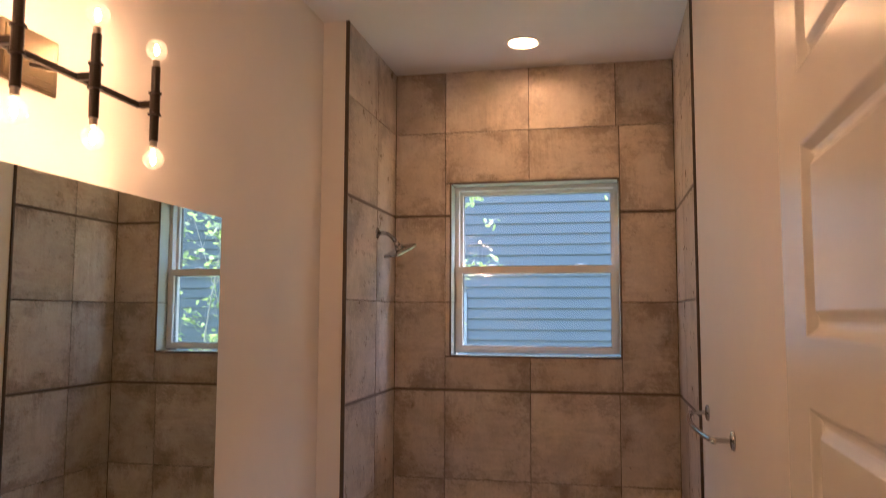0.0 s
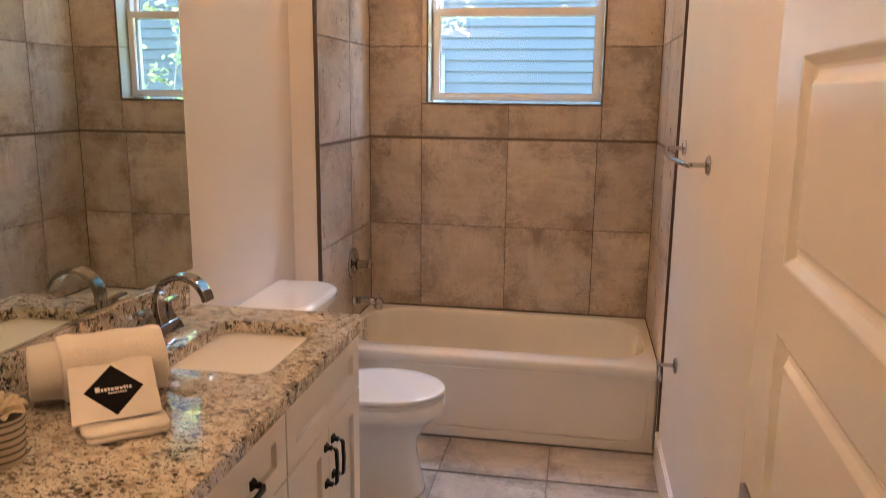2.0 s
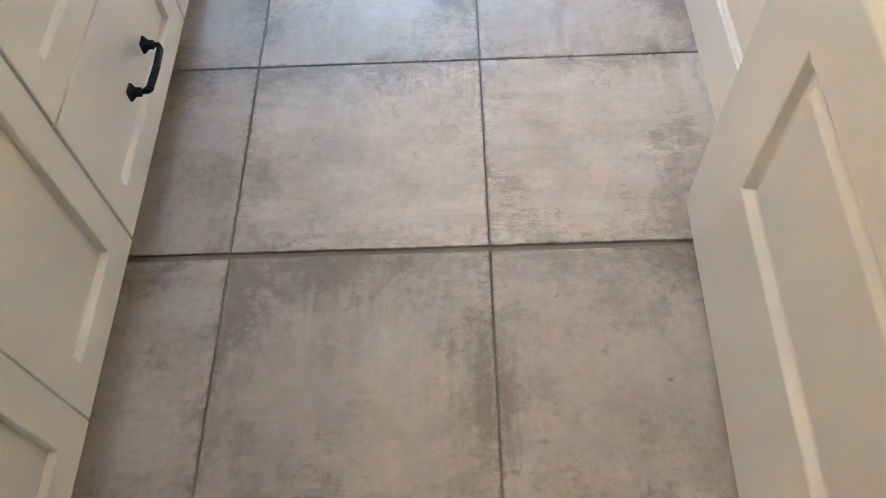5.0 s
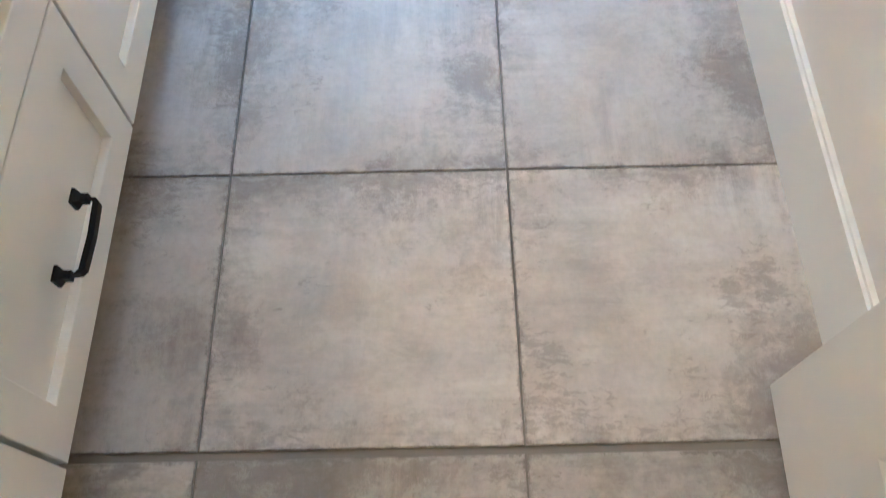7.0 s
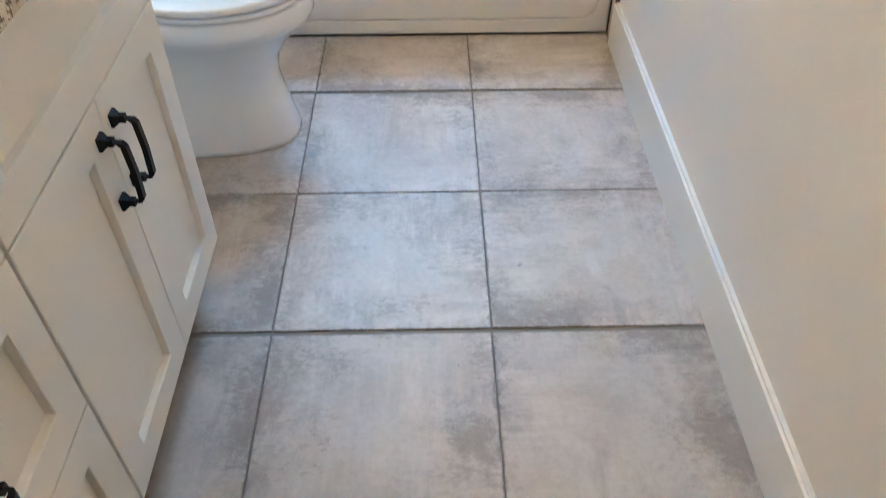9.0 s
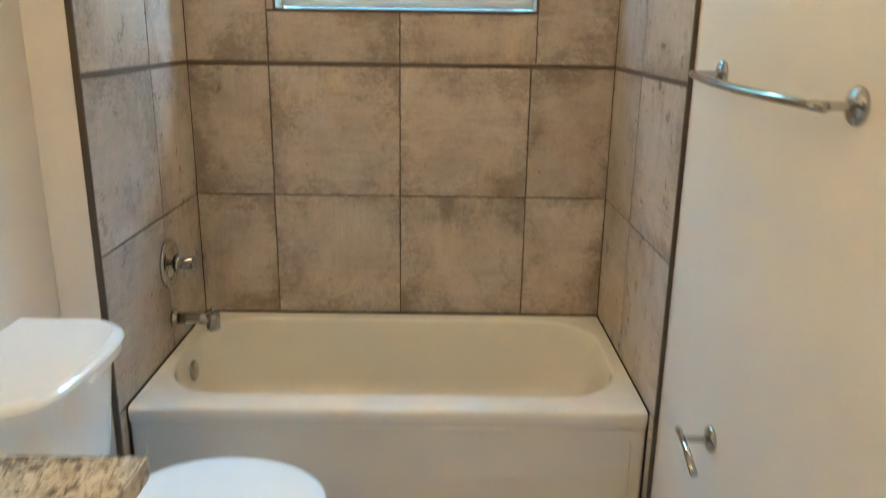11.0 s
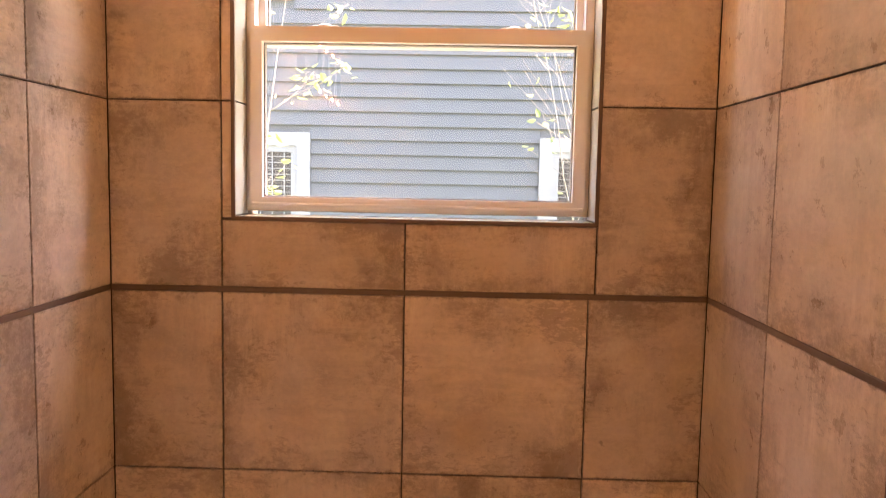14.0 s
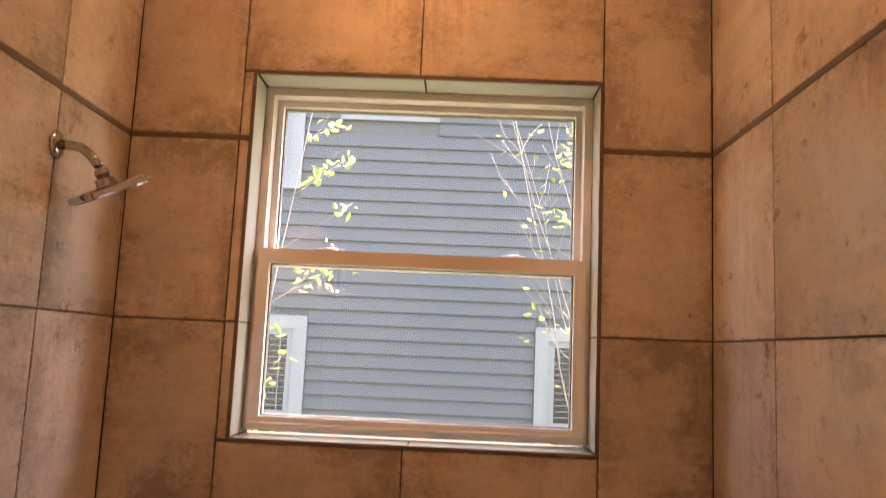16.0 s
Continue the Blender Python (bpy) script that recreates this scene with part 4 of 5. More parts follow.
# ---- toilet ----
def build_toilet():
    yc = 3.032
    t = thing("toilet", (0.26, yc, 0), "white porcelain two-piece toilet with closed lid beside the tub", "toilet")

    def egg(cx, hb, hf, hy, z, n=40):
        """Plan loop: blunt at the back, longer towards the front (+x)."""
        out = []
        for i in range(n):
            a = 2 * math.pi * i / n
            c, s = math.cos(a), math.sin(a)
            out.append((cx + (hf if c > 0 else hb) * c, yc + hy * s, z))
        return out

    def sq(cx, hb, hf, hy, z, e, n=40):
        out = []
        for i in range(n):
            a = 2 * math.pi * i / n
            c, s = math.cos(a), math.sin(a)
            k = (abs(c) ** e + abs(s) ** e) ** (-1 / e)
            out.append((cx + (hf if c > 0 else hb) * c * k, yc + hy * s * k, z))
        return out
    L_ = [sq(0.27, 0.21, 0.296, 0.138, 0.001, 2.6), sq(0.27, 0.21, 0.294, 0.136, 0.014, 2.6), sq(0.27, 0.207, 0.274, 0.125, 0.10, 2.5), sq(0.28, 0.20, 0.250, 0.117, 0.18, 2.4),
          egg(0.30, 0.20, 0.240, 0.120, 0.235), egg(0.33, 0.21, 0.246, 0.138, 0.285), egg(0.36, 0.225, 0.252, 0.160, 0.320), egg(0.378, 0.23, 0.259, 0.176, 0.343), egg(0.38, 0.23, 0.263, 0.181, 0.356), egg(0.38, 0.23, 0.264, 0.182, 0.390), egg(0.38, 0.225, 0.258, 0.176, 0.399)]
    bm = loft(L_)
    part("bowl", bm, M_PORC, t, smooth=True)
    bm = loft([rrect(0.10, yc, 0.10, 0.175, 0.04, z, 5) for z in (0.30, 0.385)])
    part("deck", bm, M_PORC, t)
    L_ = [egg(0.395, 0.213, 0.238, 0.176, 0.400), egg(0.395, 0.218, 0.244, 0.182, 0.403), egg(0.395, 0.218, 0.244, 0.182, 0.411), egg(0.395, 0.215, 0.241, 0.179, 0.414)]
    part("seat", loft(L_), M_PORC, t, smooth=True)
    L_ = [egg(0.393, 0.217, 0.243, 0.181, 0.418), egg(0.393, 0.222, 0.250, 0.187, 0.421), egg(0.393, 0.222, 0.250, 0.187, 0.433), egg(0.393, 0.220, 0.248, 0.185, 0.436), egg(0.393, 0.215, 0.243, 0.180, 0.4375), egg(0.393, 0.19, 0.21, 0.15, 0.4385), egg(0.393, 0.10, 0.11, 0.08, 0.4395)]
    part("lid", loft(L_), M_PORC, t, smooth=True)
    for k in (-1, 1):
        part("hinge", tube([(0.185, yc + k * 0.06, 0.40), (0.185, yc + k * 0.10, 0.40)], 0.012, 12), M_PORC, t)

    def tank(x0, x1, hy, z, drop):
        """Plan of the tank: straight back, front that bows back to rounded corners."""
        pts = [(x0, yc - hy, z)]
        for i in range(29):
            u = math.sin(math.pi * (i / 28 - 0.5))
            pts.append((x1 - 0.022 * u * u - drop * abs(u) ** 7, yc + u * hy, z))
        return pts + [(x0, yc + hy, z)]
    XB = XL + 0.012
    part("tank", loft([tank(XB, 0.118, 0.188, 0.386, 0.05), tank(XB, 0.130, 0.196, 0.50, 0.05), tank(XB, 0.152, 0.212, 0.737, 0.05)]), M_PORC, t)
    part("tank_lid", loft([tank(XB - 0.002, 0.168, 0.224, 0.738, 0.06), tank(XB - 0.002, 0.176, 0.231, 0.742, 0.06), tank(XB - 0.002, 0.179, 0.234, 0.766, 0.06), tank(XB - 0.001, 0.176, 0.231, 0.773, 0.06),
                           tank(XB + 0.004, 0.169, 0.225, 0.779, 0.06), tank(XB + 0.010, 0.160, 0.217, 0.783, 0.06)]), M_PORC, t)
    lev = part("flush_lever", lathe([(0.013, 0.0), (0.013, 0.006), (0.008, 0.012)], disc_pose((0.030, yc - 0.208, 0.695), (0, -1, 0)), 18), M_CHROME, t, "chrome flush lever", smooth=True)
    part("arm", box(-0.045, yc - 0.228, 0.688, 0.038, yc - 0.218, 0.701, 0.004), M_CHROME, lev)
    return t


build_toilet()


# ---- towel bar and paper holder ----
def post(parent, y, z, reach):
    p = part("post", tube([(XR - 0.004, y, z), (XR - reach, y, z)], 0.0075, 14), M_CHROME, parent)
    part("flange", lathe([(0.030, 0.0), (0.030, 0.005), (0.025, 0.010), (0.011, 0.013)], disc_pose((XR - 0.0005, y, z), (-1, 0, 0)), 28), M_CHROME, p, smooth=True)
    return p


tb = thing("towel_bar", (XR, 2.94, 1.36), "chrome bowed towel bar on the white wall", "towel bar")
post(tb, 2.690, 1.355, 0.062)
post(tb, 3.262, 1.369, 0.062)
part("bar", tube([(XR - 0.062 - 0.030 * (1 - ((i - 8) / 8) ** 2), 2.666 + 0.614 * i / 16, 1.355 + 0.013 * i / 16) for i in range(17)], 0.0085, 14), M_CHROME, tb, smooth=True)
tp = thing("paper_holder", (XR, 3.02, 0.59), "chrome toilet paper holder with empty arm", "paper holder")
post(tp, 3.078, 0.580, 0.062)
part("arm", tube([(XR - 0.062, 3.122, 0.579), (XR - 0.066, 3.052, 0.573), (XR - 0.070, 2.977, 0.555)], [0.0078, 0.0078, 0.0085], 14), M_CHROME, tp, smooth=True)


# ---- things on the counter ----
def build_towel():
    """Soft roll with a spiral end, lying on the counter."""
    ctr = Vector((0.080, 1.738, CT1 + 0.0705))
    t = thing("rolled_towel", (0.085, 1.755, CT1), "fluffy cream cotton towel rolled up on the granite", "towel")
    d = Vector((0.77, 0.64, 0)).normalized()
    s = Vector((d.y, -d.x, 0))
    up = Vector((0, 0, 1))

    def wound(r0, r1, a0, turns, n, thick, u, tele=0.0):
        """Closed outline of a sheet wound from r0 to r1, at the place u along the roll."""
        inner, outer = [], []
        for i in range(n + 1):
            k = i / n
            a = a0 + 2 * math.pi * turns * k
            r = r0 + (r1 - r0) * k + 0.0055 * noise.noise((math.cos(a) * 2.2, math.sin(a) * 2.2, u * 20 + k)) + 0.0016 * noise.noise((math.cos(a) * 7, math.sin(a) * 7, u * 60))
            uu = u + tele * math.sin(5 * k + 1.3) + 0.004 * noise.noise((a * 0.7, u * 9, 3.1))
            th = thick * (0.35 if i in (0, n) else 1.0)
            for store, rr in ((inner, r - th / 2), (outer, r + th / 2)):
                store.append(ctr + d * uu + s * rr * math.cos(a) * 1.05 + up * max(-0.0690, rr * math.sin(a)))
        return outer + inner[::-1]
    ends = (0.0, 0.004, 0.010, 0.022)

    def sheet(name, u0, u1, thick, *shape):
        us = [u0 + e for e in ends] + [u0 + (u1 - u0) * k / 10 for k in range(2, 9)] + [u1 - e for e in ends[::-1]]
        part(name, loft([wound(*shape, thick * (0.3, 0.68, 0.9, 1.0)[min(i, len(us) - 1 - i, 3)], u, 0.004) for i, u in enumerate(us)]), M_TOWEL, t, smooth=True)
    sheet("roll", -0.136, 0.132, 0.0112, 0.010, 0.0625, 0.6, 4.6, 150)
    sheet("outer_fold", -0.078, 0.136, 0.0100, 0.0665, 0.0720, -1.9, 1.04, 48)
    return t


build_towel()


def build_washcloth():
    c = Vector((0.241, 1.580, CT1))
    t = thing("folded_washcloth", tuple(c), "small cream washcloth folded flat under a card", "washcloth")
    ang = 40.0
    bm = bmesh.new()
    for k, (hx, hy, z0, z1) in enumerate(((0.080, 0.047, 0.0005, 0.012), (0.083, 0.044, 0.0125, 0.024))):
        L_ = []
        for ins, z in ((0.004, z0), (0.001, z0 + 0.002), (0, z0 + 0.005), (0.001, z1 - 0.003), (0.005, z1)):
            row = []
            for p in rrect(0, 0, hx - ins, hy - ins, 0.016, z, 7):
                wob = noise.noise((p[0] * 30 + k * 5, p[1] * 30, 0.4))
                row.append((p[0] * (1 + 0.05 * wob), p[1] + 0.006 * wob - 0.004 * k * math.sin(p[0] * 40), max(0.0005, p[2] + (0.0035 * math.sin(p[0] * 55 + k) + 0.003 * wob) * (z > z0 and k > 0))))
            L_.append(row)
        loft(L_, bm=bm)
    bmesh.ops.transform(bm, verts=bm.verts, matrix=Matrix.Translation(c) @ pose(0, 0, 0, 0, 0, ang))
    part("cloth", bm, M_TOWEL, t, smooth=True)


build_washcloth()


def build_card():
    """Square card leaning on the towel, printed with a black diamond and unreadable white lines."""
    cw = 0.168
    bl, br = Vector((0.164, 1.521, CT1 + 0.0265)), Vector((0.300, 1.624, CT1 + 0.0290))
    e = (br - bl).normalized()
    back = Vector((-e.y, e.x, 0))
    upv = (Vector((0, 0, 1)) * 0.41 + back * 0.91).normalized()
    nrm = e.cross(upv).normalized()
    m = Matrix.Translation(bl + e * 0.084) @ Matrix((e, upv, nrm)).transposed().to_4x4()
    t = thing("card", tuple((bl + br) / 2), "white square card with a black diamond leaning on the towel", "card")

    def flat(verts, th):
        bm = bmesh.new()
        f = bm.faces.new([bm.verts.new((x, y, 0)) for x, y in verts])
        ex = bmesh.ops.extrude_face_region(bm, geom=[f])
        bmesh.ops.translate(bm, verts=[g for g in ex["geom"] if isinstance(g, bmesh.types.BMVert)], vec=(0, 0, th))
        bmesh.ops.recalc_face_normals(bm, faces=bm.faces)
        return bm
    h = cw / 2
    bm = flat([(-h, 0), (h, 0), (h, cw + 0.016), (-h, cw + 0.016)], 0.0012)
    bmesh.ops.transform(bm, verts=bm.verts, matrix=m)
    sheet = part("sheet", bm, M_CARD, t)
    q, v = 0.058, 0.074
    bm = flat([(0, h - v), (q, h), (0, h + v), (-q, h)], 0.0006)
    bmesh.ops.transform(bm, verts=bm.verts, matrix=m @ pose(0, 0, 0.0013))
    part("printed_diamond", bm, M_INK, sheet, "black printed diamond")
    bm = bmesh.new()
    xs = -0.036
    for k, (w, hh) in enumerate(((0.009, 0.014), (0.005, 0.008), (0.005, 0.008), (0.004, 0.009), (0.006, 0.007), (0.008, 0.007), (0.006, 0.007), (0.004, 0.009), (0.003, 0.008), (0.005, 0.007))):
        box(xs, h - 0.003, 0.0020, xs + w, h - 0.003 + hh, 0.0023, bm=bm)
        xs += w + 0.0017
    bmesh.ops.transform(bm, verts=bm.verts, matrix=m)
    part("printed_line", bm, M_CARD, sheet, "white printed bars")
    bm = bmesh.new()
    for k in range(8):
        box(-0.012 + k * 0.0046, h - 0.012, 0.0020, -0.0085 + k * 0.0046, h - 0.0085, 0.0023, bm=bm)
    bmesh.ops.transform(bm, verts=bm.verts, matrix=m)
    part("printed_line", bm, M_CARD, sheet)


build_card()


def build_flower_pot():
    c = Vector((0.096, 1.412, CT1))
    t = thing("flower_pot", tuple(c), "small striped cream pot holding a cream rose", "flower pot")
    pot = part("pot", lathe([(0.036, 0.0005), (0.040, 0.004), (0.045, 0.085), (0.046, 0.090), (0.042, 0.090), (0.040, 0.078)], Matrix.Translation(c), 32), M_POT, t)
    for z in (0.012, 0.026, 0.040, 0.054, 0.068, 0.082):
        r = 0.0402 + 0.005 * z / 0.085
        part("stripe", lathe([(r, z), (r + 0.0012, z + 0.001), (r + 0.0014, z + 0.003), (r + 0.0006, z + 0.004)], Matrix.Translation(c), 32), M_POTLINE, pot, "dark painted band")
    rng = random.Random(4)
    for ring, (n, r, h, tilt) in enumerate(((4, 0.008, 0.040, 8), (5, 0.016, 0.038, 24), (6, 0.026, 0.036, 44), (7, 0.036, 0.034, 66))):
        for i in range(n):
            a = 360 * i / n + 25 * ring + rng.uniform(-8, 8)
            bm = bmesh.new()
            g = []
            for v in range(5):
                row = []
                for u in range(5):
                    x = (u - 2) / 2 * 0.019 * math.sin(math.pi * (0.18 + 0.70 * v / 4))
                    z = h * v / 4
                    y = 0.010 * ((u - 2) / 2) ** 2 * -1 + 0.010 * (v / 4) ** 3
                    row.append(bm.verts.new((x, y, z)))
                g.append(row)
            for va, vb in zip(g, g[1:]):
                for u in range(4):
                    bm.faces.new((va[u], va[u + 1], vb[u + 1], vb[u]))
            ex = bmesh.ops.extrude_face_region(bm, geom=list(bm.faces))
            bmesh.ops.translate(bm, verts=[q for q in ex["geom"] if isinstance(q, bmesh.types.BMVert)], vec=(0, -0.0009, 0))
            bmesh.ops.recalc_face_normals(bm, faces=bm.faces)
            mm = Matrix.Translation(c + Vector((0, 0, 0.094))) @ pose(0, 0, 0, 0, 0, a) @ pose(0, r * 0.55, 0, -tilt, 0, 0)
            bmesh.ops.transform(bm, verts=bm.verts, matrix=mm)
            part("petal", bm, M_PETAL, t, smooth=True)
    part("stem", tube([tuple(c + Vector((0, 0, 0.02))), tuple(c + Vector((0, 0, 0.098)))], 0.004, 8), M_LEAF, t)


build_flower_pot()

# ---- outside ----
GZ = -0.55
structure("ground", box(-120, -120, GZ - 0.3, 120, 150, GZ), M_GROUND, "mown lawn between the houses", "ground")


def build_house():
    Y = 9.12
    x0, x1, ztop = -7.5, 7.5, 5.9
    h = thing("neighbour_house", (0, Y + 3, GZ), "two-storey house with grey lap siding and white trim", "house")
    wins = ((-2.05, 0.3, -0.445, 1.998), (1.553, 0.3, 3.15, 1.985), (-2.2, 3.13, -0.585, 4.75), (-0.264, 3.79, 0.636, 5.2))
    part("wall", slab(rect(x0, GZ, x1, ztop), [rect(a + 0.1, b + 0.1, c - 0.1, d - 0.1) for a, b, c, d in wins], "y", Y + 0.012, Y + 0.20), M_SIDING, h)
    lap, z = 0.1235, GZ + 0.02
    k = 0
    while z < ztop - lap:
        cuts = sorted((a, c) for a, b, c, d in wins if z + lap > b and z < d)
        x = x0
        bm = bmesh.new()
        for a, c in cuts + [(x1, x1)]:
            if a > x + 0.02:
                pr = [(Y + 0.011, z + lap + 0.004), (Y + 0.007, z + lap), (Y - 0.012, z + 0.004), (Y - 0.011, z), (Y + 0.011, z)]
                loft([[(xx, py, pz) for py, pz in pr] for xx in (x, a)], bm=bm)
            x = max(x, c)
        part("siding_board", bm, M_SIDING, h)
        z += lap
        k += 1
    for a, b, c, d in wins:
        w = part("window", slab(rect(a, b, c, d), [rect(a + 0.115, b + 0.115, c - 0.115, d - 0.115)], "y", Y - 0.030, Y + 0.012), M_OUTTRIM, h, "white trimmed window")
        a2, b2, c2, d2 = a + 0.115, b + 0.115, c - 0.115, d - 0.115
        zm = (b2 + d2) / 2
        part("frame", slab(rect(a2, b2, c2, d2), [rect(a2 + 0.055, b2 + 0.055, c2 - 0.055, zm - 0.025), rect(a2 + 0.055, zm + 0.025, c2 - 0.055, d2 - 0.055)], "y", Y - 0.008, Y + 0.05), M_OUTTRIM, w)
        part("pane", box(a2 + 0.05, Y + 0.030, b2 + 0.05, c2 - 0.05, Y + 0.036, d2 - 0.05), M_DARKGLASS, w)
        bm = bmesh.new()
        zz = b2 + 0.07
        while zz < d2 - 0.06:
            box(a2 + 0.056, Y + 0.020, zz, c2 - 0.056, Y + 0.029, zz + 0.007, bm=bm)
            zz += 0.052
        xx = a2 + 0.20
        while xx < c2 - 0.06:
            box(xx, Y + 0.016, b2 + 0.056, xx + 0.010, Y + 0.020, d2 - 0.056, bm=bm)
            xx += 0.105
        part("blind", bm, M_OUTTRIM, w, "white slatted blind behind the glass")
    part("roof", loft([[(xx, Y - 0.35, ztop), (xx, Y + 3.2, ztop + 2.6), (xx, Y + 6.8, ztop), (xx, Y + 6.8, ztop + 0.12), (xx, Y + 3.2, ztop + 2.75), (xx, Y - 0.35, ztop + 0.12)] for xx in (x0 - 0.3, x1 + 0.3)]), M_ROOF, h)
    for xx in (x0, x1 - 0.2):
        part("side_wall", box(xx, Y + 0.2, GZ, xx + 0.2, Y + 6.4, ztop), M_SIDING, h)


build_house()


def build_tree(base, height, seed, label, lean, spread, stems, leaves, girth=0.014, wander=0.10):
    rng = random.Random(seed)
    t = thing("young_tree", base, label, "tree", "young trees outside the window")
    tips = []
    bmt = bmesh.new()
    B = Vector(base)
    for s in range(stems):
        a = rng.uniform(0, 6.283)
        p = B + Vector((0.06 * math.cos(a), 0.06 * math.sin(a), 0))
        d = Vector((lean[0] + spread * math.cos(a), lean[1] + spread * math.sin(a) * 0.6, 1.0)).normalized()
        g = girth if s == 0 else min(girth, 0.014)
        pts, rad = [p.copy()], [g]
        n = 12
        for i in range(n):
            d = (d + Vector((rng.uniform(-wander, wander), rng.uniform(-wander, wander), 0.02))).normalized()
            p = p + d * height / n
            pts.append(p.copy())
            rad.append(max(0.0028, g * (1 - (i + 1) / n) ** 0.9))
            if i > 2:
                for q in range(2):
                    a2 = rng.uniform(0, 6.283)
                    d2 = (d * 0.7 + Vector((math.cos(a2), math.sin(a2), 0.15))).normalized()
                    bp, br, pp = [p.copy()], [rad[-1] * 0.6], p.copy()
                    m = 6
                    ln = rng.uniform(0.22, 0.55) * height / 3.5
                    for j in range(m):
                        d2 = (d2 + Vector((rng.uniform(-0.2, 0.2), rng.uniform(-0.2, 0.2), rng.uniform(-0.05, 0.12)))).normalized()
                        pp = pp + d2 * ln / m
                        bp.append(pp.copy())
                        br.append(max(0.0016, rad[-1] * 0.6 * (1 - (j + 1) / m)))
                        if j > 1:
                            tips.append((pp.copy(), d2.copy()))
                    tube(bp, br, 5, bmt)
        tips.append((p.copy(), d.copy()))
        tube(pts, rad, 7, bmt)
    part("trunk", bmt, M_BARK, t, smooth=True)
    vs, fs = [], []
    for _ in range(leaves):
        q, d = rng.choice(tips)
        o = q + Vector((rng.gauss(0, 0.03), rng.gauss(0, 0.03), rng.gauss(0, 0.03)))
        ax = Vector((rng.gauss(0, 1), rng.gauss(0, 1), rng.gauss(-0.2, 0.6))).normalized()
        sd = ax.cross(Vector((rng.gauss(0, 0.5), rng.gauss(0, 0.5), 1))).normalized()
        nr = ax.cross(sd)
        ln, wd = rng.uniform(0.04, 0.085), rng.uniform(0.012, 0.024)
        k = len(vs)
        vs += [o, o + ax * ln * 0.35 + sd * wd + nr * 0.004, o + ax * ln * 0.75 + sd * wd * 0.75, o + ax * ln - nr * 0.006, o + ax * ln * 0.75 - sd * wd * 0.75, o + ax * ln * 0.35 - sd * wd + nr * 0.004, o + ax * ln * 0.5 - nr * 0.003]
        fs += [(k, k + 1, k + 6), (k + 1, k + 2, k + 6), (k + 2, k + 3, k + 6), (k + 3, k + 4, k + 6), (k + 4, k + 5, k + 6), (k + 5, k, k + 6)]
    me = bpy.data.meshes.new("crown")
    me.from_pydata([v - B for v in vs], [], fs)
    me.materials.append(M_LEAF)
    cr = new("crown", me)
    cr.parent = t


build_tree((-0.44, 6.6, GZ), 3.8, 3, "slim young tree with bright green spring leaves", (0.0, 0.0), 0.02, 4, 800, 0.014, 0.03)
build_tree((2.30, 8.15, GZ), 4.6, 8, "multi-stemmed shrub of thin pale shoots with few leaves", (-0.06, -0.02), 0.13, 8, 190, 0.008)
build_tree((2.52, 6.9, GZ), 3.9, 5, "small tree with mottled trunk and dense spring leaves", (0.0, 0.0), 0.07, 4, 1500, 0.065)

# ---- tiles ----
JOINT = 0.0034
MESHES = {}


def tile(parent, size, m, mat=None):
    """A bevelled plate w x h, face on local z = 0, with its own object."""
    mat = mat or M_TILE
    w, h = round(size[0], 3), round(size[1], 3)
    if (w, h, mat.name) not in MESHES:
        bm = bmesh.new()
        a = [(-w / 2, -h / 2), (w / 2, -h / 2), (w / 2, h / 2), (-w / 2, h / 2)]
        loft([[(x, y, -0.0085) for x, y in a], [(x, y, -0.0014) for x, y in a], [(x - math.copysign(0.0014, x), y - math.copysign(0.0014, y), 0.0) for x, y in a]], False, True, bm)
        me = bpy.data.meshes.new("tile")
        bm.to_mesh(me)
        bm.free()
        me.materials.append(mat)
        MESHES[(w, h, mat.name)] = me
    ob = new("tile", MESHES[(w, h, mat.name)])
    ob.parent = parent
    ob.matrix_basis = m
    return ob


jit = random.Random(11)


def wobble():
    return jit.uniform(-0.0006, 0.0006)


def wall_tile(parent, u0, u1, v0, v1, face, at):
    """face: 'back' (u = x), 'left' or 'right' (u = y); v = z; joints are taken off here."""
    g = JOINT / 2
    u0, u1, v0, v1 = u0 + g, u1 - g, v0 + g, v1 - g
    cu, cv = (u0 + u1) / 2, (v0 + v1) / 2
    size = (u1 - u0, v1 - v0)
    off = wobble()
    if face == "back":
        m = pose(cu, at + off, cv, 90, 0, 0)
    elif face == "left":
        m = pose(at + off, cu, cv, 90, 0, 90)
    else:
        m = pose(at + off, cu, cv, 90, 0, -90)
    return tile(parent, size, m)


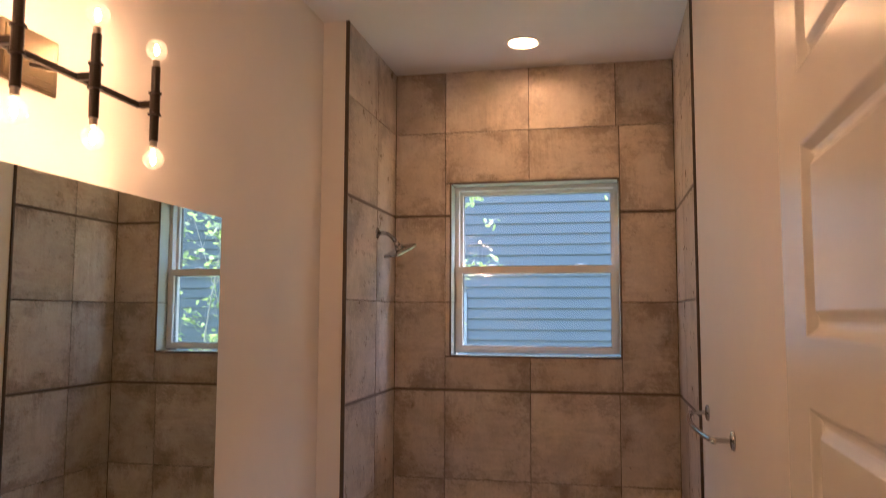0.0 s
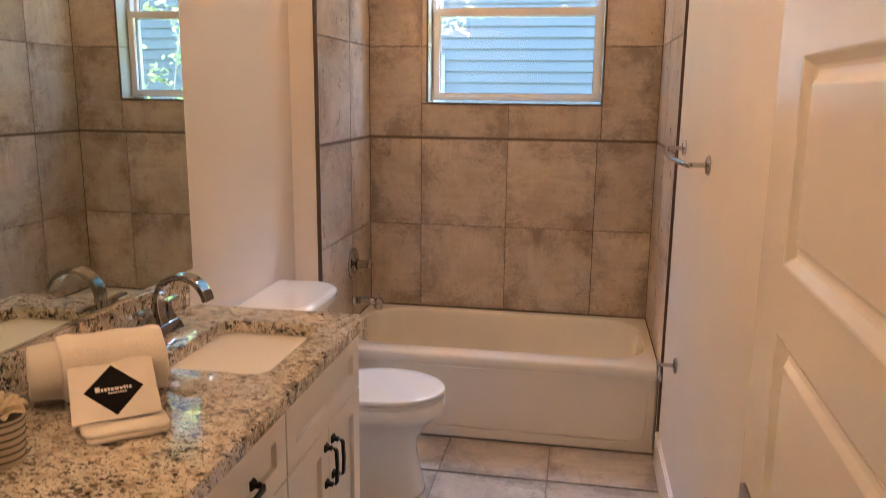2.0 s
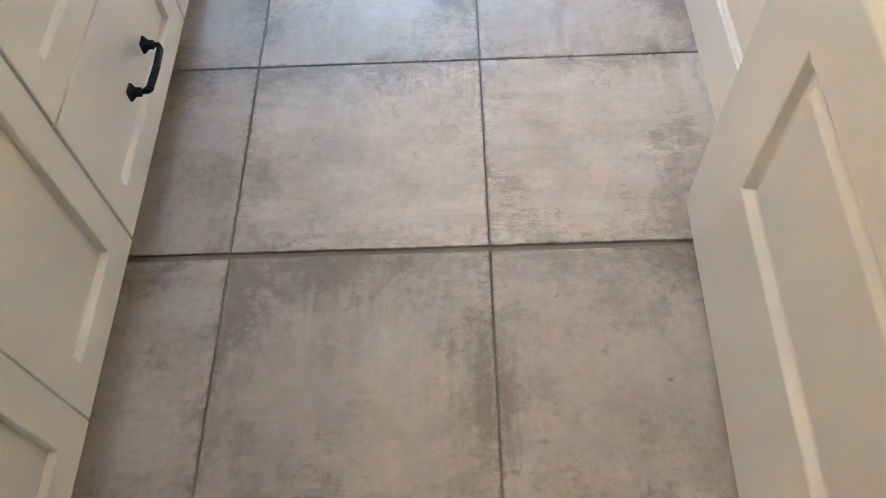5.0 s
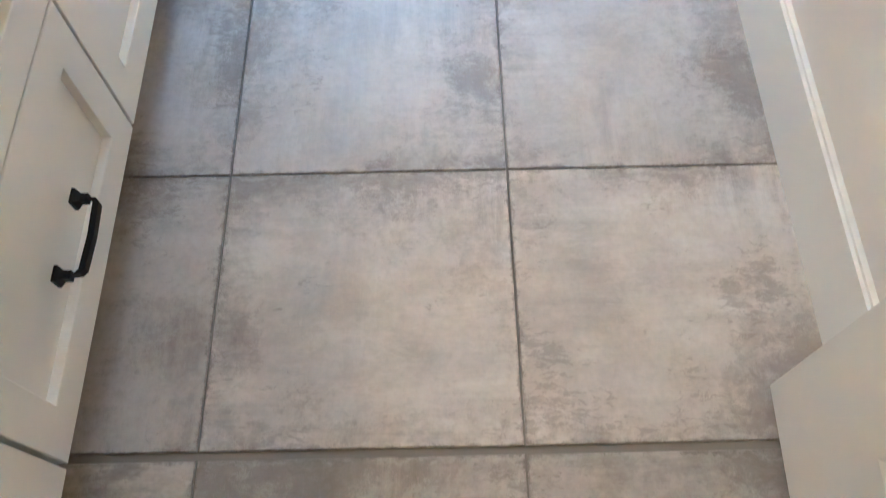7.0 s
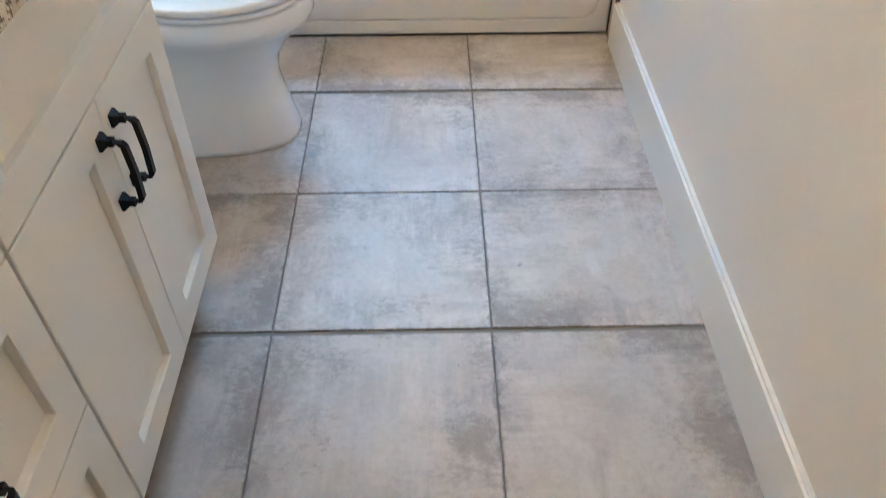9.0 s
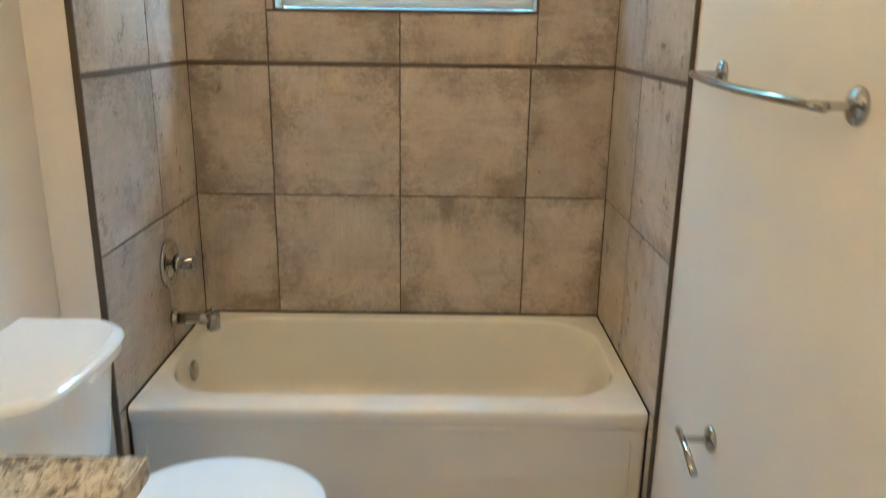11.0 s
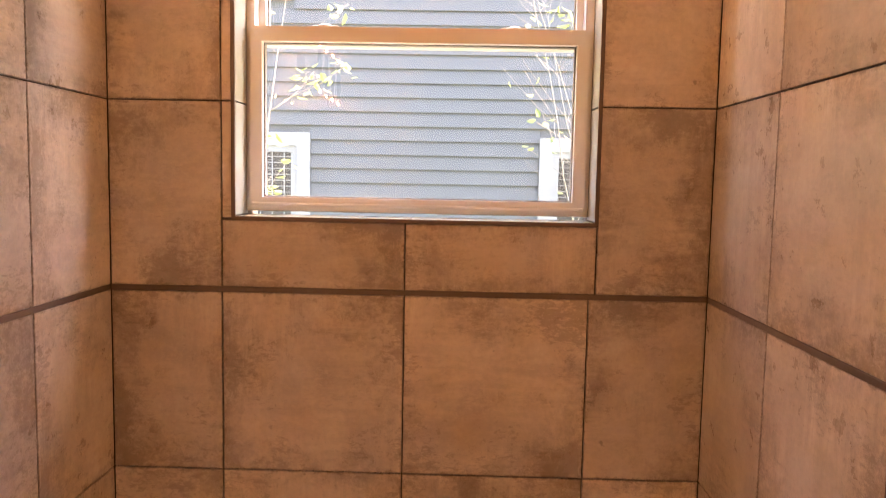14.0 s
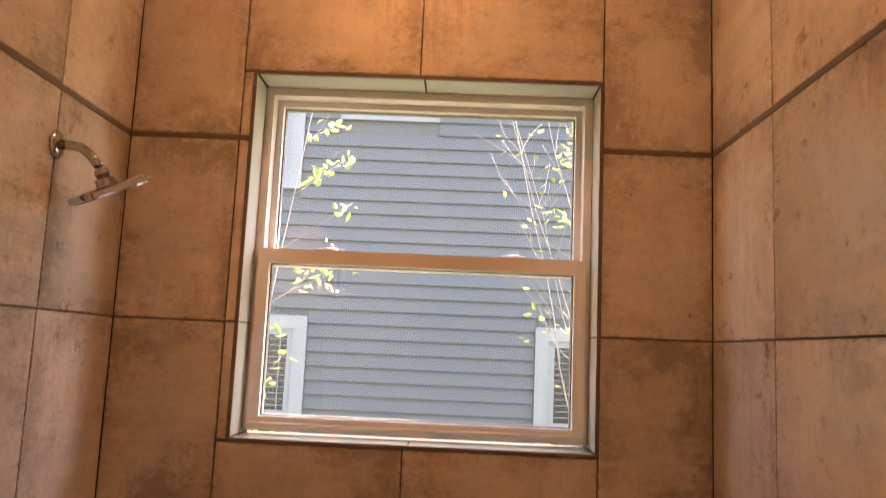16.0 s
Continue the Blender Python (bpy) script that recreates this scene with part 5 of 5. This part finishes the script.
W2 = 0.0055                          # extra half-width of the two banded joints
zr = [0.0] + list(ROWS_Z)
COLS = (AX0, 0.283, 0.743, 1.203, AX1)
for r in range(1, len(zr) - 1):
    z0 = zr[r] + (W2 if r in (3, 5) else 0) + (0.004 if r == 1 else 0)
    z1 = zr[r + 1] - (W2 if r + 1 in (3, 5) else 0)
    for c in range(4):
        xa, xb = COLS[c], COLS[c + 1]
        if z1 > WZ0 and z0 < WZ1:
            # cut round the window: side columns reach the reveal, middle ones stop above or below it
            if c == 0:
                wall_tile(wall_back, xa, xb, z0, z1, "back", YB)
                wall_tile(wall_back, xb, WX0 - 0.008, max(z0, WZ0 - 0.006), min(z1, WZ1 + 0.006), "back", YB)
            elif c == 3:
                wall_tile(wall_back, xa + 0.016, xb, z0, z1, "back", YB)
            if c in (1, 2):
                if z0 < WZ0 - 0.03:
                    wall_tile(wall_back, xa, xb + (0.016 if c == 2 else 0), z0, WZ0 - 0.010, "back", YB)
                if z1 > WZ1 + 0.03:
                    wall_tile(wall_back, xa, xb + (0.016 if c == 2 else 0), WZ1 + 0.010, z1, "back", YB)
        else:
            wall_tile(wall_back, xa, xb, z0, z1, "back", YB)
    for ya, yb in ((YF + 0.007, 3.948), (3.948, YB)):
        wall_tile(wall_alcl, ya, yb, z0, z1, "left", AX0)
    for ya, yb in ((YF + 0.007, 3.928), (3.928, YB)):
        wall_tile(wall_alcr, ya, yb, z0, z1, "right", AX1)
# strips of tile in front of the tub, down to the floor
wall_tile(wall_alcl, YF + 0.007, 3.525, 0.004, zr[1] + 0.002, "left", AX0)
wall_tile(wall_alcr, YF + 0.007, 3.525, 0.004, zr[1] + 0.002, "right", AX1)
# returns of the window opening
RD = 0.115
for x, rz in ((WX0, 90), (WX1, -90)):
    for za, zb in ((WZ0, 1.80), (1.80, WZ1)):
        tile(wall_back, (RD - 0.004, zb - za - 0.003), pose(x, YB + RD / 2 + 0.002, (za + zb) / 2, 90, 0, rz), M_REVEAL)
for z, rx in ((WZ0, 0), (WZ1, 180)):
    for xa, xb in ((WX0 + 0.002, 0.755), (0.755, WX1 - 0.002)):
        tile(wall_back, (xb - xa - 0.003, RD - 0.004), pose((xa + xb) / 2, YB + RD / 2 + 0.002, z, rx, 0, 0), M_REVEAL)
# floor
FX = (0.588 - 0.456 * 2, 0.588 - 0.456, 0.588, 1.044, 1.500)
FY = [3.534, 3.204, 2.744, 2.294, 1.844, 1.387, 0.94, 0.485, 0.03, -0.425, -0.88, -1.335, -1.59]
WIDE = (3.204, 2.294, 1.387, 0.485)
for j in range(len(FY) - 1):
    yb, ya = FY[j] - (0.0045 if FY[j] in WIDE else 0), FY[j + 1] + (0.0045 if FY[j + 1] in WIDE else 0)
    for i in range(4):
        xa, xb = max(FX[i], XL + 0.002), min(FX[i + 1], XR - 0.002)
        tile(floor, (xb - xa - JOINT, yb - ya - JOINT), pose((xa + xb) / 2, (ya + yb) / 2, wobble() * 0.8, 0, 0, 0), M_FLOORTILE)
